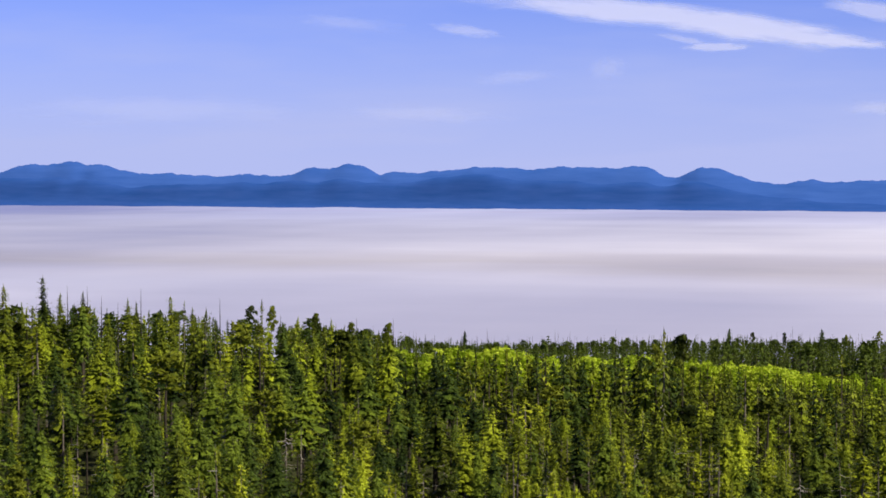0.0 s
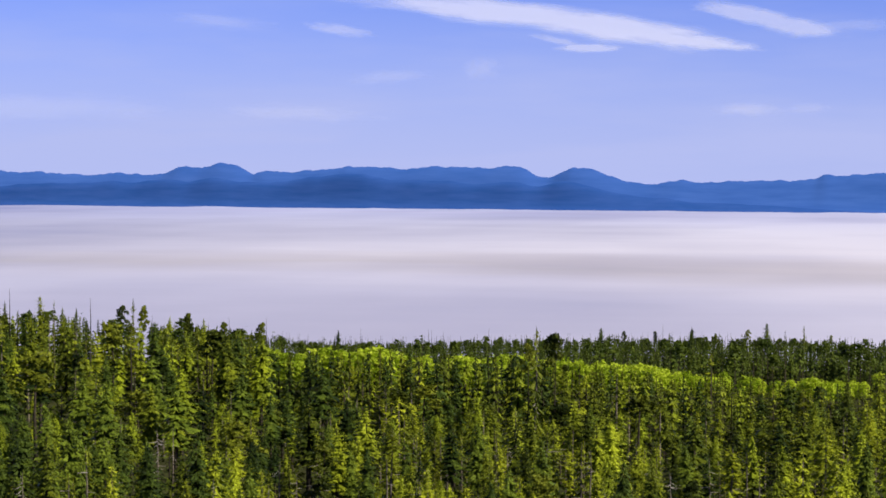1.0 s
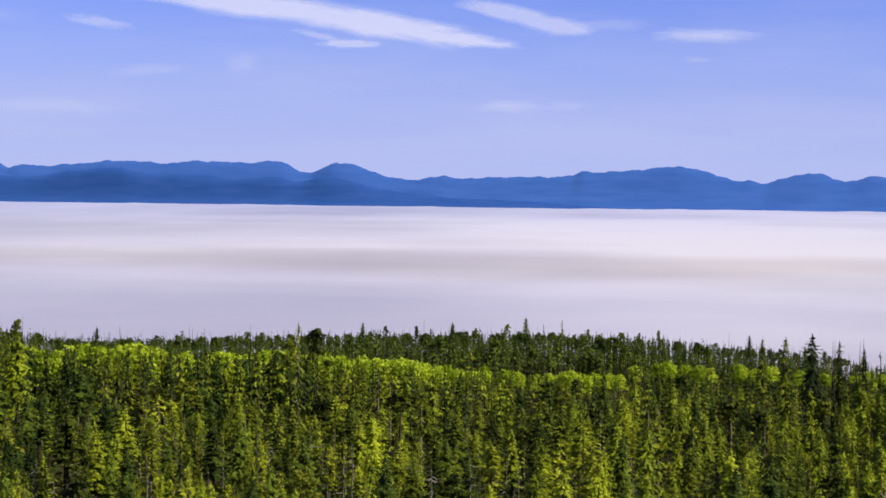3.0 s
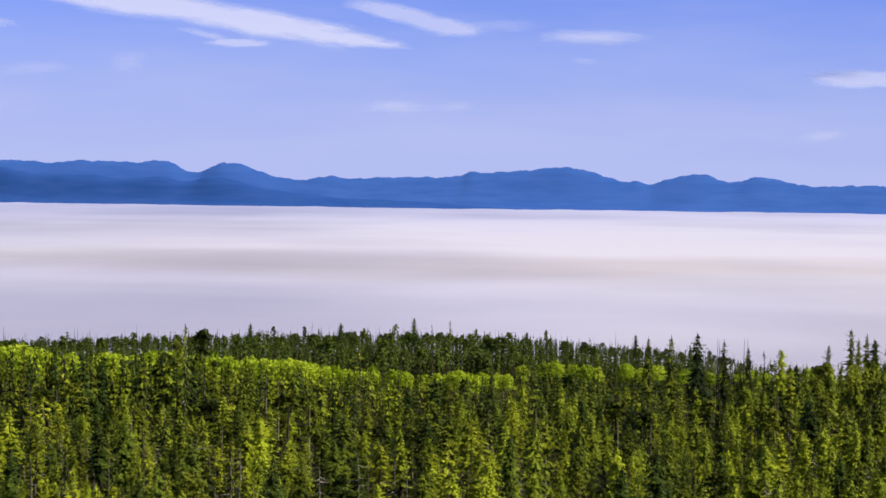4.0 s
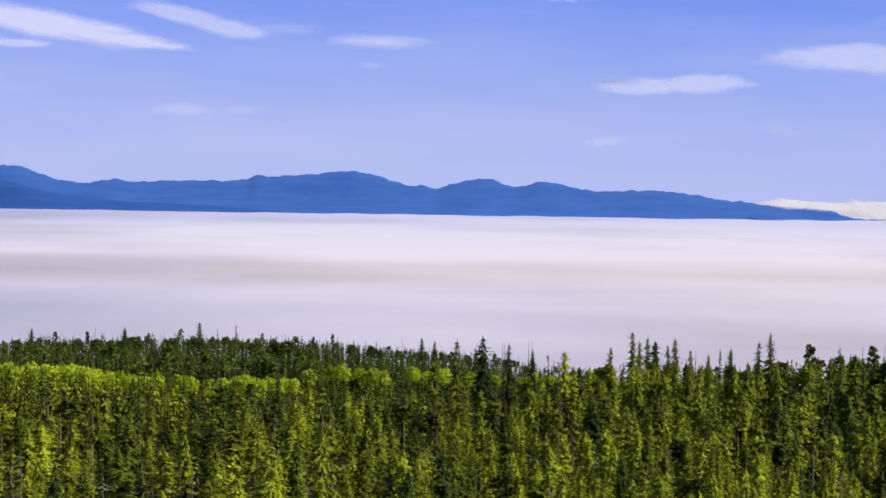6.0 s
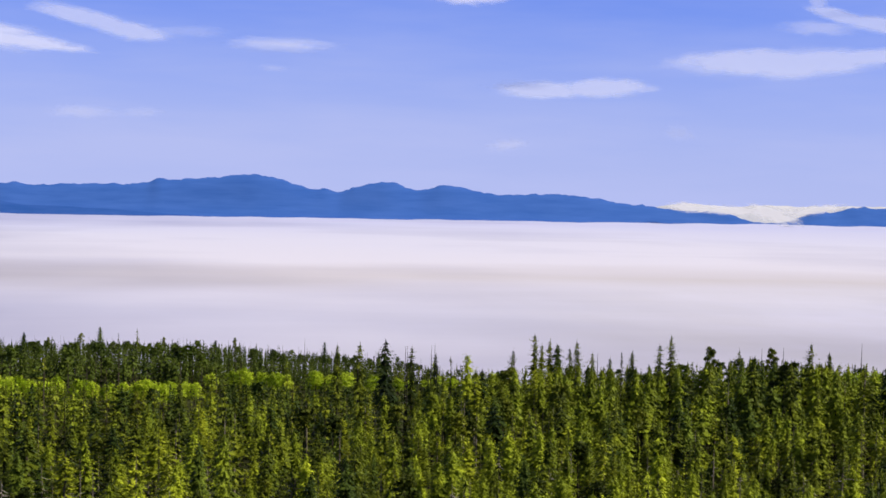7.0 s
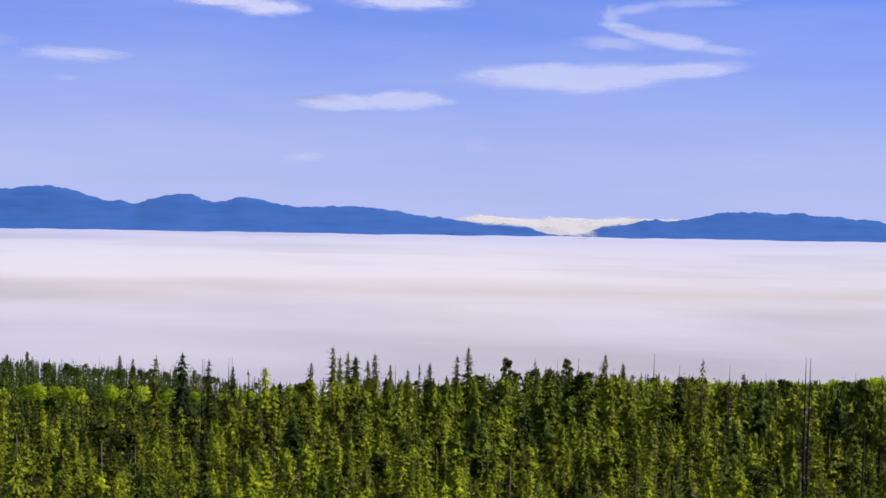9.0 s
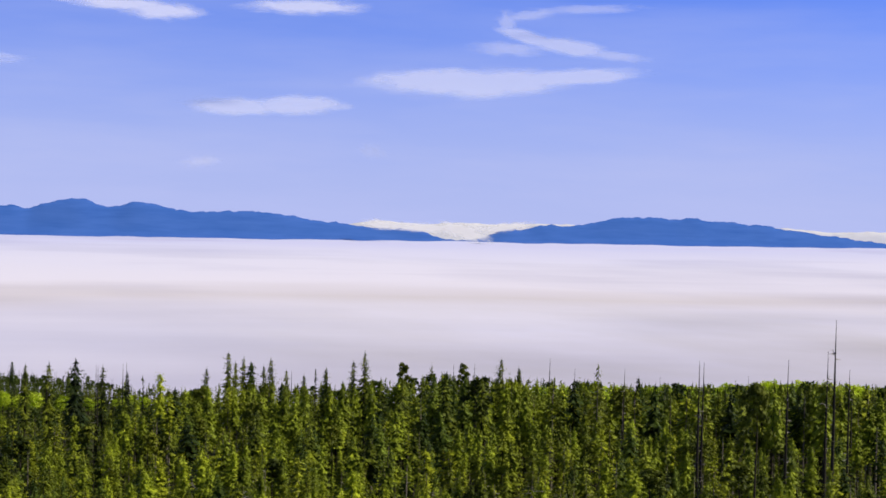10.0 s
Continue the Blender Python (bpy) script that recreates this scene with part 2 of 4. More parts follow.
M_ALDER = foliage("alder_leaves", (0.21, 0.29, 0.014), (0.38, 0.47, 0.028), (0.50, 0.58, 0.05), 0.35)
M_BARK = bark("brown_bark", (0.022, 0.017, 0.011), (0.075, 0.062, 0.045))
# the dark of the gaps between trees is put into these leaves
M_SHRUB = foliage("dark_filler_leaves", (0.012, 0.020, 0.003), (0.035, 0.05, 0.006), (0.08, 0.10, 0.010), 0.15)
M_TRUNK = bark("grey_conifer_bark", (0.07, 0.058, 0.042), (0.26, 0.22, 0.17))
M_DEAD = bark("weathered_dead_wood", (0.012, 0.010, 0.008), (0.05, 0.042, 0.033))
M_TWIG = bark("bleached_dead_twigs", (0.20, 0.17, 0.14), (0.52, 0.47, 0.41))
M_GROUND = ground_material()
M_SEA = sea_material()
M_FOG = fog_material()
# aerial haze painted as blue base colour, deeper on the nearer hills
M_RANGE_FAR = mountain_material("haze_tinted_slopes", (0.034, 0.103, 0.368), (0.056, 0.137, 0.442))
M_RANGE_NEAR = mountain_material("haze_tinted_foothills", (0.021, 0.079, 0.298), (0.042, 0.108, 0.372))


# ---- mesh helpers ----
def mesh_from(name, verts, faces, mats, index=None, smooth=False):
    """A mesh from numpy arrays of vertices and of faces with three or four corners."""
    me = bpy.data.meshes.new(name)
    verts, faces = np.asarray(verts, np.float32), np.asarray(faces, np.int32)
    me.vertices.add(len(verts))
    me.vertices.foreach_set("co", verts.ravel())
    me.loops.add(faces.size)
    me.loops.foreach_set("vertex_index", faces.ravel())
    me.polygons.add(len(faces))
    me.polygons.foreach_set("loop_start", np.arange(0, faces.size, faces.shape[1], dtype=np.int32))
    me.polygons.foreach_set("use_smooth", np.full(len(faces), smooth))
    for m in mats:
        me.materials.append(m)
    if index is not None:
        me.polygons.foreach_set("material_index", np.asarray(index, np.int32))
    me.update(calc_edges=True)
    return me


def sheet(name, xs, ys, height, mat, smooth=True):
    """A height field over the grid xs by ys."""
    gx, gy = np.meshgrid(xs, ys)
    gz = height(gx, gy)
    w = len(xs)
    i = (np.arange(len(ys) - 1)[:, None] * w + np.arange(w - 1)[None, :]).ravel()
    quads = np.stack([i, i + 1, i + 1 + w, i + w], 1)
    return new(name, mesh_from(name, np.stack([gx, gy, gz], -1).reshape(-1, 3), quads, [mat], smooth=smooth))


def smoothstep(a, b, x):
    u = np.clip((x - a) / (b - a), 0, 1)
    return u * u * (3 - 2 * u)


def waves(x, y, scale, seed, octaves=4):
    """Smooth pseudo-random relief in -1..1 from turned sine waves."""
    rng = np.random.default_rng(seed)
    total, size = 0.0, 0.0
    for o in range(octaves):
        for _ in range(3):
            a, p = rng.uniform(0, 6.28, 2)
            k = 2 ** o / scale * rng.uniform(0.7, 1.4)
            total = total + np.sin((x * math.cos(a) + y * math.sin(a)) * k * 6.28 + p) * 0.6 ** o
        size += 0.6 ** o * 1.7
    return total / size


# ---- the land, the sea and the fog ----
def ground_height(x, y):
    """A hillside under the viewer, a wooded flat below it, a low rise before the shore."""
    r, az = np.hypot(x, y), np.degrees(np.arctan2(x, y))
    z = np.interp(r, [0, 60, 340, 380, 450, 550, 640, 720, 800, 850, 900, 1000, 1150, 2000], [110, 101, 33, 29.5, 24.5, 18.5, 15.5, 17.5, 16.5, 14.5, 7, 0, -6, -12])
    z = z + 21 * smoothstep(-15.5, -26, az) * np.exp(-((r - 640) / 190) ** 2)
    z = z + 5 * np.exp(-((az + 2.5) / 6.5) ** 2) * np.exp(-((r - 880) / 70) ** 2)
    z = z + 8 * smoothstep(3, 10, az) * np.exp(-((r - 540) / 85) ** 2)
    z = z - 8 * smoothstep(5, 10, az) * smoothstep(845, 900, r)
    return z + 1.6 * waves(x, y, 160, 3) * smoothstep(100, 300, r)


tagged(sheet("ground", np.linspace(-1500, 1500, 151), np.linspace(-700, 1500, 111), ground_height, M_GROUND),
       "dark forest floor sloping down to the shore", "ground", kind="structure")
tagged(sheet("sea", np.linspace(-9000, 9000, 31), np.linspace(-9000, 9000, 31), lambda x, y: x * 0 + SEA_Z - 0.5, M_SEA),
       "calm sea water lying hidden under the fog", "water", kind="structure")

FOG_Z = EYE_Z - 4050 * math.tan(radians(1.5))
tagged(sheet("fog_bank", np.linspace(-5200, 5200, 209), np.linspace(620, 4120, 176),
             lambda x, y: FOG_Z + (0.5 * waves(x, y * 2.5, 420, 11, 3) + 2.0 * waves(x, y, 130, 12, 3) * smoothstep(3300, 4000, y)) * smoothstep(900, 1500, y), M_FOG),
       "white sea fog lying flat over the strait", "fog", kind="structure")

# peaks of the range across the strait: along x, height, half-width
PEAKS = [(-2357, 91, 167), (-2276, -6, 42), (-2180, 45, 103), (-2178, -11, 24), (-1979, 74, 234), (-1656, -25, 69), (-1592, 85, 203),
         (-1555, -15, 35), (-1424, -13, 27), (-1076, -11, 67), (-1074, 101, 401), (-732, -39, 50), (-705, 54, 136), (-442, 9, 38),
         (-254, 65, 353), (-118, 6, 19), (-74, 15, 108), (112, 67, 148), (245, 8, 21), (314, 10, 38), (426, 76, 127), (447, -38, 54),
         (745, 61, 337), (906, -4, 43), (1138, 9, 47), (1262, -13, 76), (1365, 11, 34), (1464, 13, 57), (1665, 13, 98), (1829, 6, 27),
         (1830, 61, 436), (2015, 4, 26)]
RANGE_Y = 4150.0
RANGE_FOOT = EYE_Z - RANGE_Y * math.tan(radians(1.5))


def crest(x):
    h = sum(a * np.exp(-((x - c) / w) ** 2) for c, a, w in PEAKS)
    return h + 40 * smoothstep(-2500, -3000, x) * (1 + 0.5 * waves(x, x * 0, 500, 6))


def treeline(x):
    return 2.0 * waves(x, x * 0, 60, 5, 3) + 1.8 * waves(x, x * 0, 22, 8, 3)


def range_height(x, y):
    d = (y - RANGE_Y) / np.where(y < RANGE_Y, 62, 115)
    across = np.exp(-np.where(d < 0, (d * 1.15) ** 2, (d * 0.9) ** 2) * 1.2)
    return RANGE_FOOT - 4 + (crest(x) + 4) * across + treeline(x) * across ** 10 + 1.2 * waves(x, y, 120, 7) * across * (1 - across) * 4


def foothill_height(x, y):
    d = (y - 4072) / 22
    h = crest(x) * 0.42 + 27 + 15 * waves(x, x * 0, 620, 21, 5)
    h = np.minimum(h, crest(x) * 0.86) * smoothstep(150, -900, x)
    return RANGE_FOOT - 5 + (h + 3) * np.exp(-d * d)


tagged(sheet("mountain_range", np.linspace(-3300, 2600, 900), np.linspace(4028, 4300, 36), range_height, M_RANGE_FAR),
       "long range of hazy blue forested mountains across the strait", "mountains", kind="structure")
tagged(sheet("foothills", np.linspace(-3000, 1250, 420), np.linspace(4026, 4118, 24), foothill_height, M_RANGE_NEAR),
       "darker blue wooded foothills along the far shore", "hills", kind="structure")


# ---- trees ----
def unit(v):
    return v / np.maximum(np.linalg.norm(v, axis=-1, keepdims=True), 1e-6)


def sprays(at, way, side, length, width):
    """Small leaf-shaped pieces, each with a broad base and a tip."""
    at, way, side = np.asarray(at), unit(np.asarray(way)), unit(np.asarray(side))
    l, w = np.asarray(length)[:, None], np.asarray(width)[:, None]
    v = np.stack([at - side * w, at + side * w, at + way * l], 1)
    return v.reshape(-1, 3), np.arange(len(at) * 3).reshape(-1, 3)


def tube(points, radii, sides=6):
    """A tapered stem through the points."""
    points = np.asarray(points, float)
    a = np.arange(sides) / sides * 2 * np.pi
    axis = unit(points[-1:] - points[:1])[0]
    u = unit(np.cross(axis, [0.3, 1, 0.1] if abs(axis[2]) > 0.7 else [0, 0, 1]))
    w = np.cross(axis, u)
    v = np.concatenate([p + r * (np.cos(a)[:, None] * u + np.sin(a)[:, None] * w) for p, r in zip(points, radii)])
    q = []
    for k in range(len(points) - 1):
        for i in range(sides):
            a, b = k * sides + i, k * sides + (i + 1) % sides
            q += [(a, b, b + sides), (a, b + sides, a + sides)]
    return v, np.array(q)


def merge(*pieces):
    vs, qs, n = [], [], 0
    for v, q in pieces:
        vs.append(v)
        qs.append(q + n)
        n += len(v)
    return np.concatenate(vs), np.concatenate(qs)


def stem(rng, height, radius, sides=6, lean=0.015):
    n = 5 if sides > 4 else 3
    k = np.linspace(0, 1, n)
    off = np.cumsum(rng.normal(0, lean, (n, 2)), 0) * height * 0.3
    return tube(np.stack([off[:, 0] - off[0, 0], off[:, 1] - off[0, 1], k * height - 0.4], 1), radius * (1 - k) ** 0.8 + 0.03, sides)


def conifer_crown(rng, height, spread, bare, step, per, leaf, dense, blunt=0.85, lift=0.1, sag=0.35, hang=0.3, tuft=0.0, roll=0.6, ragged=0.3, tiers=0.0, open_side=False):
    """Whorls of boughs, each a bent rib set with small sprays on both sides.
    bare: share of clear trunk; dense: sprays to a metre of rib; tuft: how far they turn up; ragged: missing and short boughs; tiers: evenness of the storeys."""
    v, gap, z = [], rng.uniform(0, 6.28), bare * height
    sides_long = rng.uniform(0.75, 1.2, 5)
    while z < height * 0.985:
        k = (z - bare * height) / (height * (1 - bare))
        reach = spread * (1 - k) ** blunt * rng.uniform(1 - ragged * 0.7, 1 + ragged * 0.45) * min(1, 0.65 + 1.8 * k) + 0.35
        turn = rng.uniform(0, 6.28)
        for b in range(per):
            a = turn + b * 6.28 / per + rng.normal(0, 0.22)
            if rng.random() < ragged * (0.55 + 0.45 * math.cos(a - gap - z * 0.10)):
                continue
            if open_side and math.cos(a - gap) > 0.55 and rng.random() < 0.85:
                continue
            r = reach * rng.uniform(0.65, 1.15) * sides_long[int(a * 0.79) % 5]
            out, across = np.array([math.cos(a), math.sin(a), 0.0]), np.array([-math.sin(a), math.cos(a), 0.0])
            up = lift + 0.45 * k + rng.normal(0, 0.10)
            n = max(3, int(r * dense * (0.85 + 0.5 * k)))
            u = rng.uniform(0.05, 1, n) ** 0.7
            at = out * (r * u)[:, None] + across * rng.normal(0, 0.07 * r, n)[:, None]
            at[:, 2] += z + rng.normal(0, 0.35 * step * (1 - tiers)) + r * (up * u - sag * u * u + 0.12 * u ** 5) + rng.normal(0, 0.08, n)
            fan = np.radians(rng.uniform(15, 80, n)) * (1.15 - u) ** 0.5 * rng.choice([-1, 1], n)
            way = out * (0.55 * np.cos(fan))[:, None] + across * np.sin(fan)[:, None]
            way[:, 2] += -0.25 - hang * rng.uniform(0, 1.6, n) + tuft * rng.uniform(0.2, 1.3, n)
            way = unit(way)
            side = unit(np.cross(way, out * 0.8 + np.array([0, 0, 0.45]) + rng.normal(0, 0.55 * roll, (n, 3))))
            l = leaf * rng.uniform(0.6, 1.4, n) * (1.15 - 0.45 * u) * (1.15 - 0.55 * k) * min(1.0, 0.5 + 0.3 * r)
            w = l * rng.uniform(0.15, 0.30, n)
            # the close-set needles of the bough: a folded plate, drooping along both edges
            full, half = rng.uniform(0.40, 0.62), 3.14 / per * rng.uniform(0.8, 1.2)
            head, end = np.array([0, 0, z + 0.28 * r + 0.2]), out * r * full + (0, 0, z + r * (full * up - full * full * sag) - 0.1)
            left, right = [(out * math.cos(g) + across * math.sin(g)) * r * rng.uniform(0.35, 0.55) + (0, 0, z + r * (0.45 * up - 0.3 * sag) - rng.uniform(0.2, 0.5) * step) for g in (-half, half)]
            v.append(np.array([[head, left, end], [head, end, right]]))
            v.append(np.stack([at - side * w[:, None], at + side * w[:, None], at + way * l[:, None]], 1))
        z += step * (1 + (1 - tiers) * rng.uniform(-0.3, 0.3)) * (0.55 + 0.55 * (1 - k))
    tip = []
    for i in range(4):
        a = rng.uniform(0, 6.28)
        p, d = np.array([0, 0, height * (0.94 + 0.012 * i)]), np.array([math.cos(a), math.sin(a), 0])
        tip.append([p - d * 0.17, p + d * 0.17, p + d * rng.uniform(-0.2, 0.3) + (0, 0, height * 0.05)])
    w = np.concatenate(v + [np.array(tip, float)])
    return w.reshape(-1, 3), np.arange(len(w) * 3).reshape(-1, 3)


def clump(rng, centre, radii, count, size):
    """Sprays spread over an uneven rounded mass."""
    d = unit(rng.normal(0, 1, (count, 3)))
    d[:, 2] = np.where(d[:, 2] < -0.5, -d[:, 2], d[:, 2])
    lump = 1 + 0.25 * np.sin(d[:, 0] * 5 + centre[0]) * np.cos(d[:, 1] * 4 + centre[1])
    at = np.asarray(centre) + d * np.asarray(radii) * (rng.uniform(0.62, 1.05, count) * lump)[:, None]
    way = np.cross(d, rng.normal(0, 1, (count, 3))) + d * 0.35
    side = np.cross(d, way) + rng.normal(0, 0.35, (count, 3))
    g = size * rng.uniform(0.6, 1.4, count)
    return sprays(at, way, side, g, g * 0.5)


def pine_crown(rng, height, spread, count, size):
    """Flat uneven clumps spread like a parasol round the top of a long bare trunk."""
    masses = []
    for i in range(12):
        k = (i + 0.5) / 12
        z = height * (0.70 + 0.28 * k ** 0.8)
        a, far = i * 2.4 + rng.uniform(-0.6, 0.6), spread * (1.05 - 0.75 * k) * rng.uniform(0.35, 1.1)
        wide = spread * rng.uniform(0.26, 0.48)
        masses.append(clump(rng, (math.cos(a) * far, math.sin(a) * far, z), (wide, wide, wide * 0.42), count, size))
    return merge(*masses)


def alder_crown(rng, height, spread, count, size):
    """A billowing dome built of rounded tufts of leaves."""
    masses = []
    for i in range(12):
        a, k = i * 2.4 + rng.uniform(-0.4, 0.4), (i + 0.5) / 12
        far = spread * math.sqrt(1 - k * k * 0.9) * rng.uniform(0.55, 0.8)
        wide = spread * rng.uniform(0.34, 0.5)
        masses.append(clump(rng, (math.cos(a) * far, math.sin(a) * far, height * (0.42 + 0.46 * k)), (wide, wide, wide * 0.8), count, size))
    masses.append(clump(rng, (0, 0, height * 0.55), (spread * 0.6, spread * 0.6, height * 0.36), count * 2, size))
    return merge(*masses)


def limb(rng, z, reach, rise, radius):
    a = rng.uniform(0, 6.28)
    out = np.array([math.cos(a), math.sin(a), 0])
    return tube([(0, 0, z), out * reach * 0.5 + (0, 0, z + rise * reach * 0.7), out * reach + (0, 0, z + rise * reach * 0.6)], [radius, radius * 0.6, radius * 0.2], 3)


def snag_limbs(rng, height, count, reach):
    return [limb(rng, height * rng.uniform(0.35, 0.9), reach * rng.uniform(0.2, 1.0) ** 2, rng.normal(0.1, 0.35), 0.075) for _ in range(count)]


# the height at which each kind is drawn
DRAWN = {"hemlock": 25.0, "fir": 25.0, "cedar": 25.0, "thin_fir": 25.0, "shore_pine": 25.0, "pine": 25.0, "alder": 16.0, "snag": 25.0, "dead_fir": 25.0, "tall_fir": 34.0}


# one pattern of each look: crown and trunk
def pattern(kind, seed, fine):
    """fine 2: close by, 1: middle distance, 0: far."""
    rng = np.random.default_rng(seed)
    sides = (3, 4, 7)[fine]
    h = DRAWN[kind]
    step, per, leaf, dense = (2.7, 1.25, 1.0)[fine], (5, 6, 7)[fine], (1.5, 0.80, 0.58)[fine], (0.9, 2.8, 5.8)[fine]
    low = (0.08, 0.38, 0.36)[fine]
    if kind == "fir":
        c = conifer_crown(rng, h, rng.uniform(4.4, 6.0), low + rng.uniform(0, 0.1), step, per, leaf, dense,
                          blunt=rng.uniform(0.85, 1.05), lift=0.05, sag=rng.uniform(0.3, 0.5), hang=0.35, ragged=rng.uniform(0.2, 0.4), tiers=0.8)
        return c, stem(rng, h, 0.34, sides)
    if kind == "hemlock":
        c = conifer_crown(rng, h, rng.uniform(4.0, 5.4), low + rng.uniform(0, 0.1), step * 0.9, per, leaf * 0.9, dense * 1.1,
                          blunt=rng.uniform(0.6, 0.8), lift=0.10, sag=rng.uniform(0.45, 0.65), hang=0.5, ragged=rng.uniform(0.2, 0.4), tiers=0.4)
        return c, stem(rng, h, 0.34, sides)
    if kind == "tall_fir":
        c = conifer_crown(rng, h, rng.uniform(4.2, 5.6), 0.42, step, per, leaf, dense,
                          blunt=0.8, lift=0.15, sag=rng.uniform(0.35, 0.5), hang=0.4, ragged=0.45, tiers=0.8)
        return c, stem(rng, h, 0.42, sides)
    if kind == "cedar":
        c = conifer_crown(rng, h, rng.uniform(3.8, 5.2), low + rng.uniform(0, 0.06), step * 0.85, per, leaf * 0.95, dense * 1.1,
                          blunt=rng.uniform(0.5, 0.7), lift=0.0, sag=rng.uniform(0.5, 0.7), hang=0.7, roll=0.8, ragged=rng.uniform(0.25, 0.45))
        return c, stem(rng, h, 0.38, sides)
    if kind == "shore_pine":
        c = conifer_crown(rng, h, rng.uniform(3.4, 4.8), low + rng.uniform(0, 0.1), step * 0.9, per, leaf * 0.72, dense * 1.45,
                          blunt=rng.uniform(0.42, 0.62), lift=0.28, sag=0.2, hang=0.1, tuft=0.8, roll=1.2, ragged=rng.uniform(0.3, 0.5), open_side=True)
        if fine == 2:
            c = [c] + [limb(rng, h * rng.uniform(0.45, 0.8), rng.uniform(1.6, 3.0), rng.uniform(-0.4, 0.3), 0.08) for _ in range(4)]
        return c, stem(rng, h, 0.30, sides, 0.02)
    if kind == "thin_fir":
        c = conifer_crown(rng, h, rng.uniform(2.0, 3.0), rng.uniform(0.36, 0.50), step * 1.15, per - 1, leaf * 0.85, dense,
                          blunt=0.55, lift=0.1, sag=rng.uniform(0.3, 0.5), hang=0.4, roll=0.9, ragged=0.6, open_side=True)
        if fine == 2:
            c = [c] + [limb(rng, h * rng.uniform(0.40, 0.85), rng.uniform(1.0, 2.6), rng.uniform(-0.5, 0.15), 0.09) for _ in range(9)]
        return c, stem(rng, h, 0.28, sides)
    if kind == "pine":
        s = rng.uniform(2.8, 3.8)
        return pine_crown(rng, h, s, (14, 38, 85)[fine], (1.25, 0.85, 0.6)[fine]), stem(rng, h, 0.30, sides, 0.03)
    if kind == "alder":
        s = rng.uniform(3.6, 4.8)
        return alder_crown(rng, h, s, (14, 42, 80)[fine], (1.6, 0.78, 0.6)[fine]), stem(rng, h * 0.8, 0.3, sides, 0.04)
    if kind == "dead_fir":
        limbs = [limb(rng, h * rng.uniform(0.35, 0.95), rng.uniform(0.6, 1.9), rng.uniform(-0.7, 0.1), 0.07) for _ in range((4, 9, 20)[fine])]
        return limbs if fine else merge(*limbs), stem(rng, h, 0.30, sides, 0.012)
    limbs = snag_limbs(rng, h, (3, 6, 18)[fine], rng.uniform(0.9, 1.9))
    return limbs if fine else merge(*limbs), stem(rng, h, 0.36, sides, 0.006)


LEAF = {"hemlock": M_HEMLOCK, "tall_fir": M_TALL, "fir": M_FIR, "cedar": M_CEDAR, "shore_pine": M_SHORE_PINE, "thin_fir": M_TALL, "pine": M_PINE, "alder": M_ALDER, "snag": M_TWIG, "dead_fir": M_TWIG}
WOOD = {"hemlock": M_BARK, "tall_fir": M_BARK, "fir": M_BARK, "cedar": M_BARK, "shore_pine": M_TRUNK, "thin_fir": M_TRUNK, "pine": M_BARK, "alder": M_BARK, "snag": M_DEAD, "dead_fir": M_TRUNK}
NAME = {"hemlock": "hemlock_tree", "tall_fir": "fir_tree", "fir": "fir_tree", "cedar": "cedar_tree", "shore_pine": "shore_pine_tree", "thin_fir": "thin_fir_tree", "pine": "pine_tree", "alder": "alder_tree", "snag": "dead_tree", "dead_fir": "dead_fir_tree"}
LABEL = {"hemlock": "very dark green hemlock with drooping branches in the forest",
         "tall_fir": "tall old fir standing out above the other trees",
         "fir": "dark green conical fir with drooping branches in the forest",
         "cedar": "yellow-green sunlit cedar with hanging sprays in the forest",
         "shore_pine": "olive-yellow tufted shore pine with a slim grey trunk",
         "thin_fir": "sparse thin fir with a visible bare lower trunk",
         "pine": "dark pine with flat clumps on a bare trunk",
         "alder": "bright green round-topped leafy alder in a band of broadleaf trees",
         "dead_fir": "bleached dead fir with short bare drooping branches",
         "snag": "grey dead standing tree with broken bare branches"}
LOOKS = 6
KINDS = list(LEAF)
PATTERN = {(k, fine, i): pattern(k, 100 * KINDS.index(k) + 10 * fine + i, fine) for k in KINDS for fine in range(3) for i in range(LOOKS)}
MODEL = {}


def plant(kind, x, y, height, turn, look_no, girth=1.0, fine=2):
    """A tree as a thing of its own: a base with trunk and crown, or with trunk and bare branches."""
    key = (kind, fine, look_no % LOOKS)
    if key not in MODEL:
        crown, trunk = PATTERN[key]
        MODEL[key] = [("trunk", mesh_from("trunk", *trunk, [WOOD[kind]], smooth=True))]
        for i, piece in enumerate(crown if isinstance(crown, list) else [crown]):
            bare_limb = kind in ("snag", "dead_fir") or i > 0
            piece_name = "branch" if bare_limb else "crown"
            MODEL[key].append((piece_name, mesh_from(piece_name, *piece, [M_TWIG if bare_limb else LEAF[kind]])))
    s = height / DRAWN[kind]
    base = new(NAME[kind])
    base.matrix_world = Matrix.LocRotScale((x, y, float(ground_height(np.float64(x), np.float64(y)))), Euler((0, 0, turn)), (s * girth, s * girth, s))
    for part_name, me in MODEL[key]:
        ob = new(part_name, me)
        ob.parent = base
    return tagged(base, LABEL[kind], "dead tree" if kind in ("snag", "dead_fir") else "tree", "trees of the coastal forest")


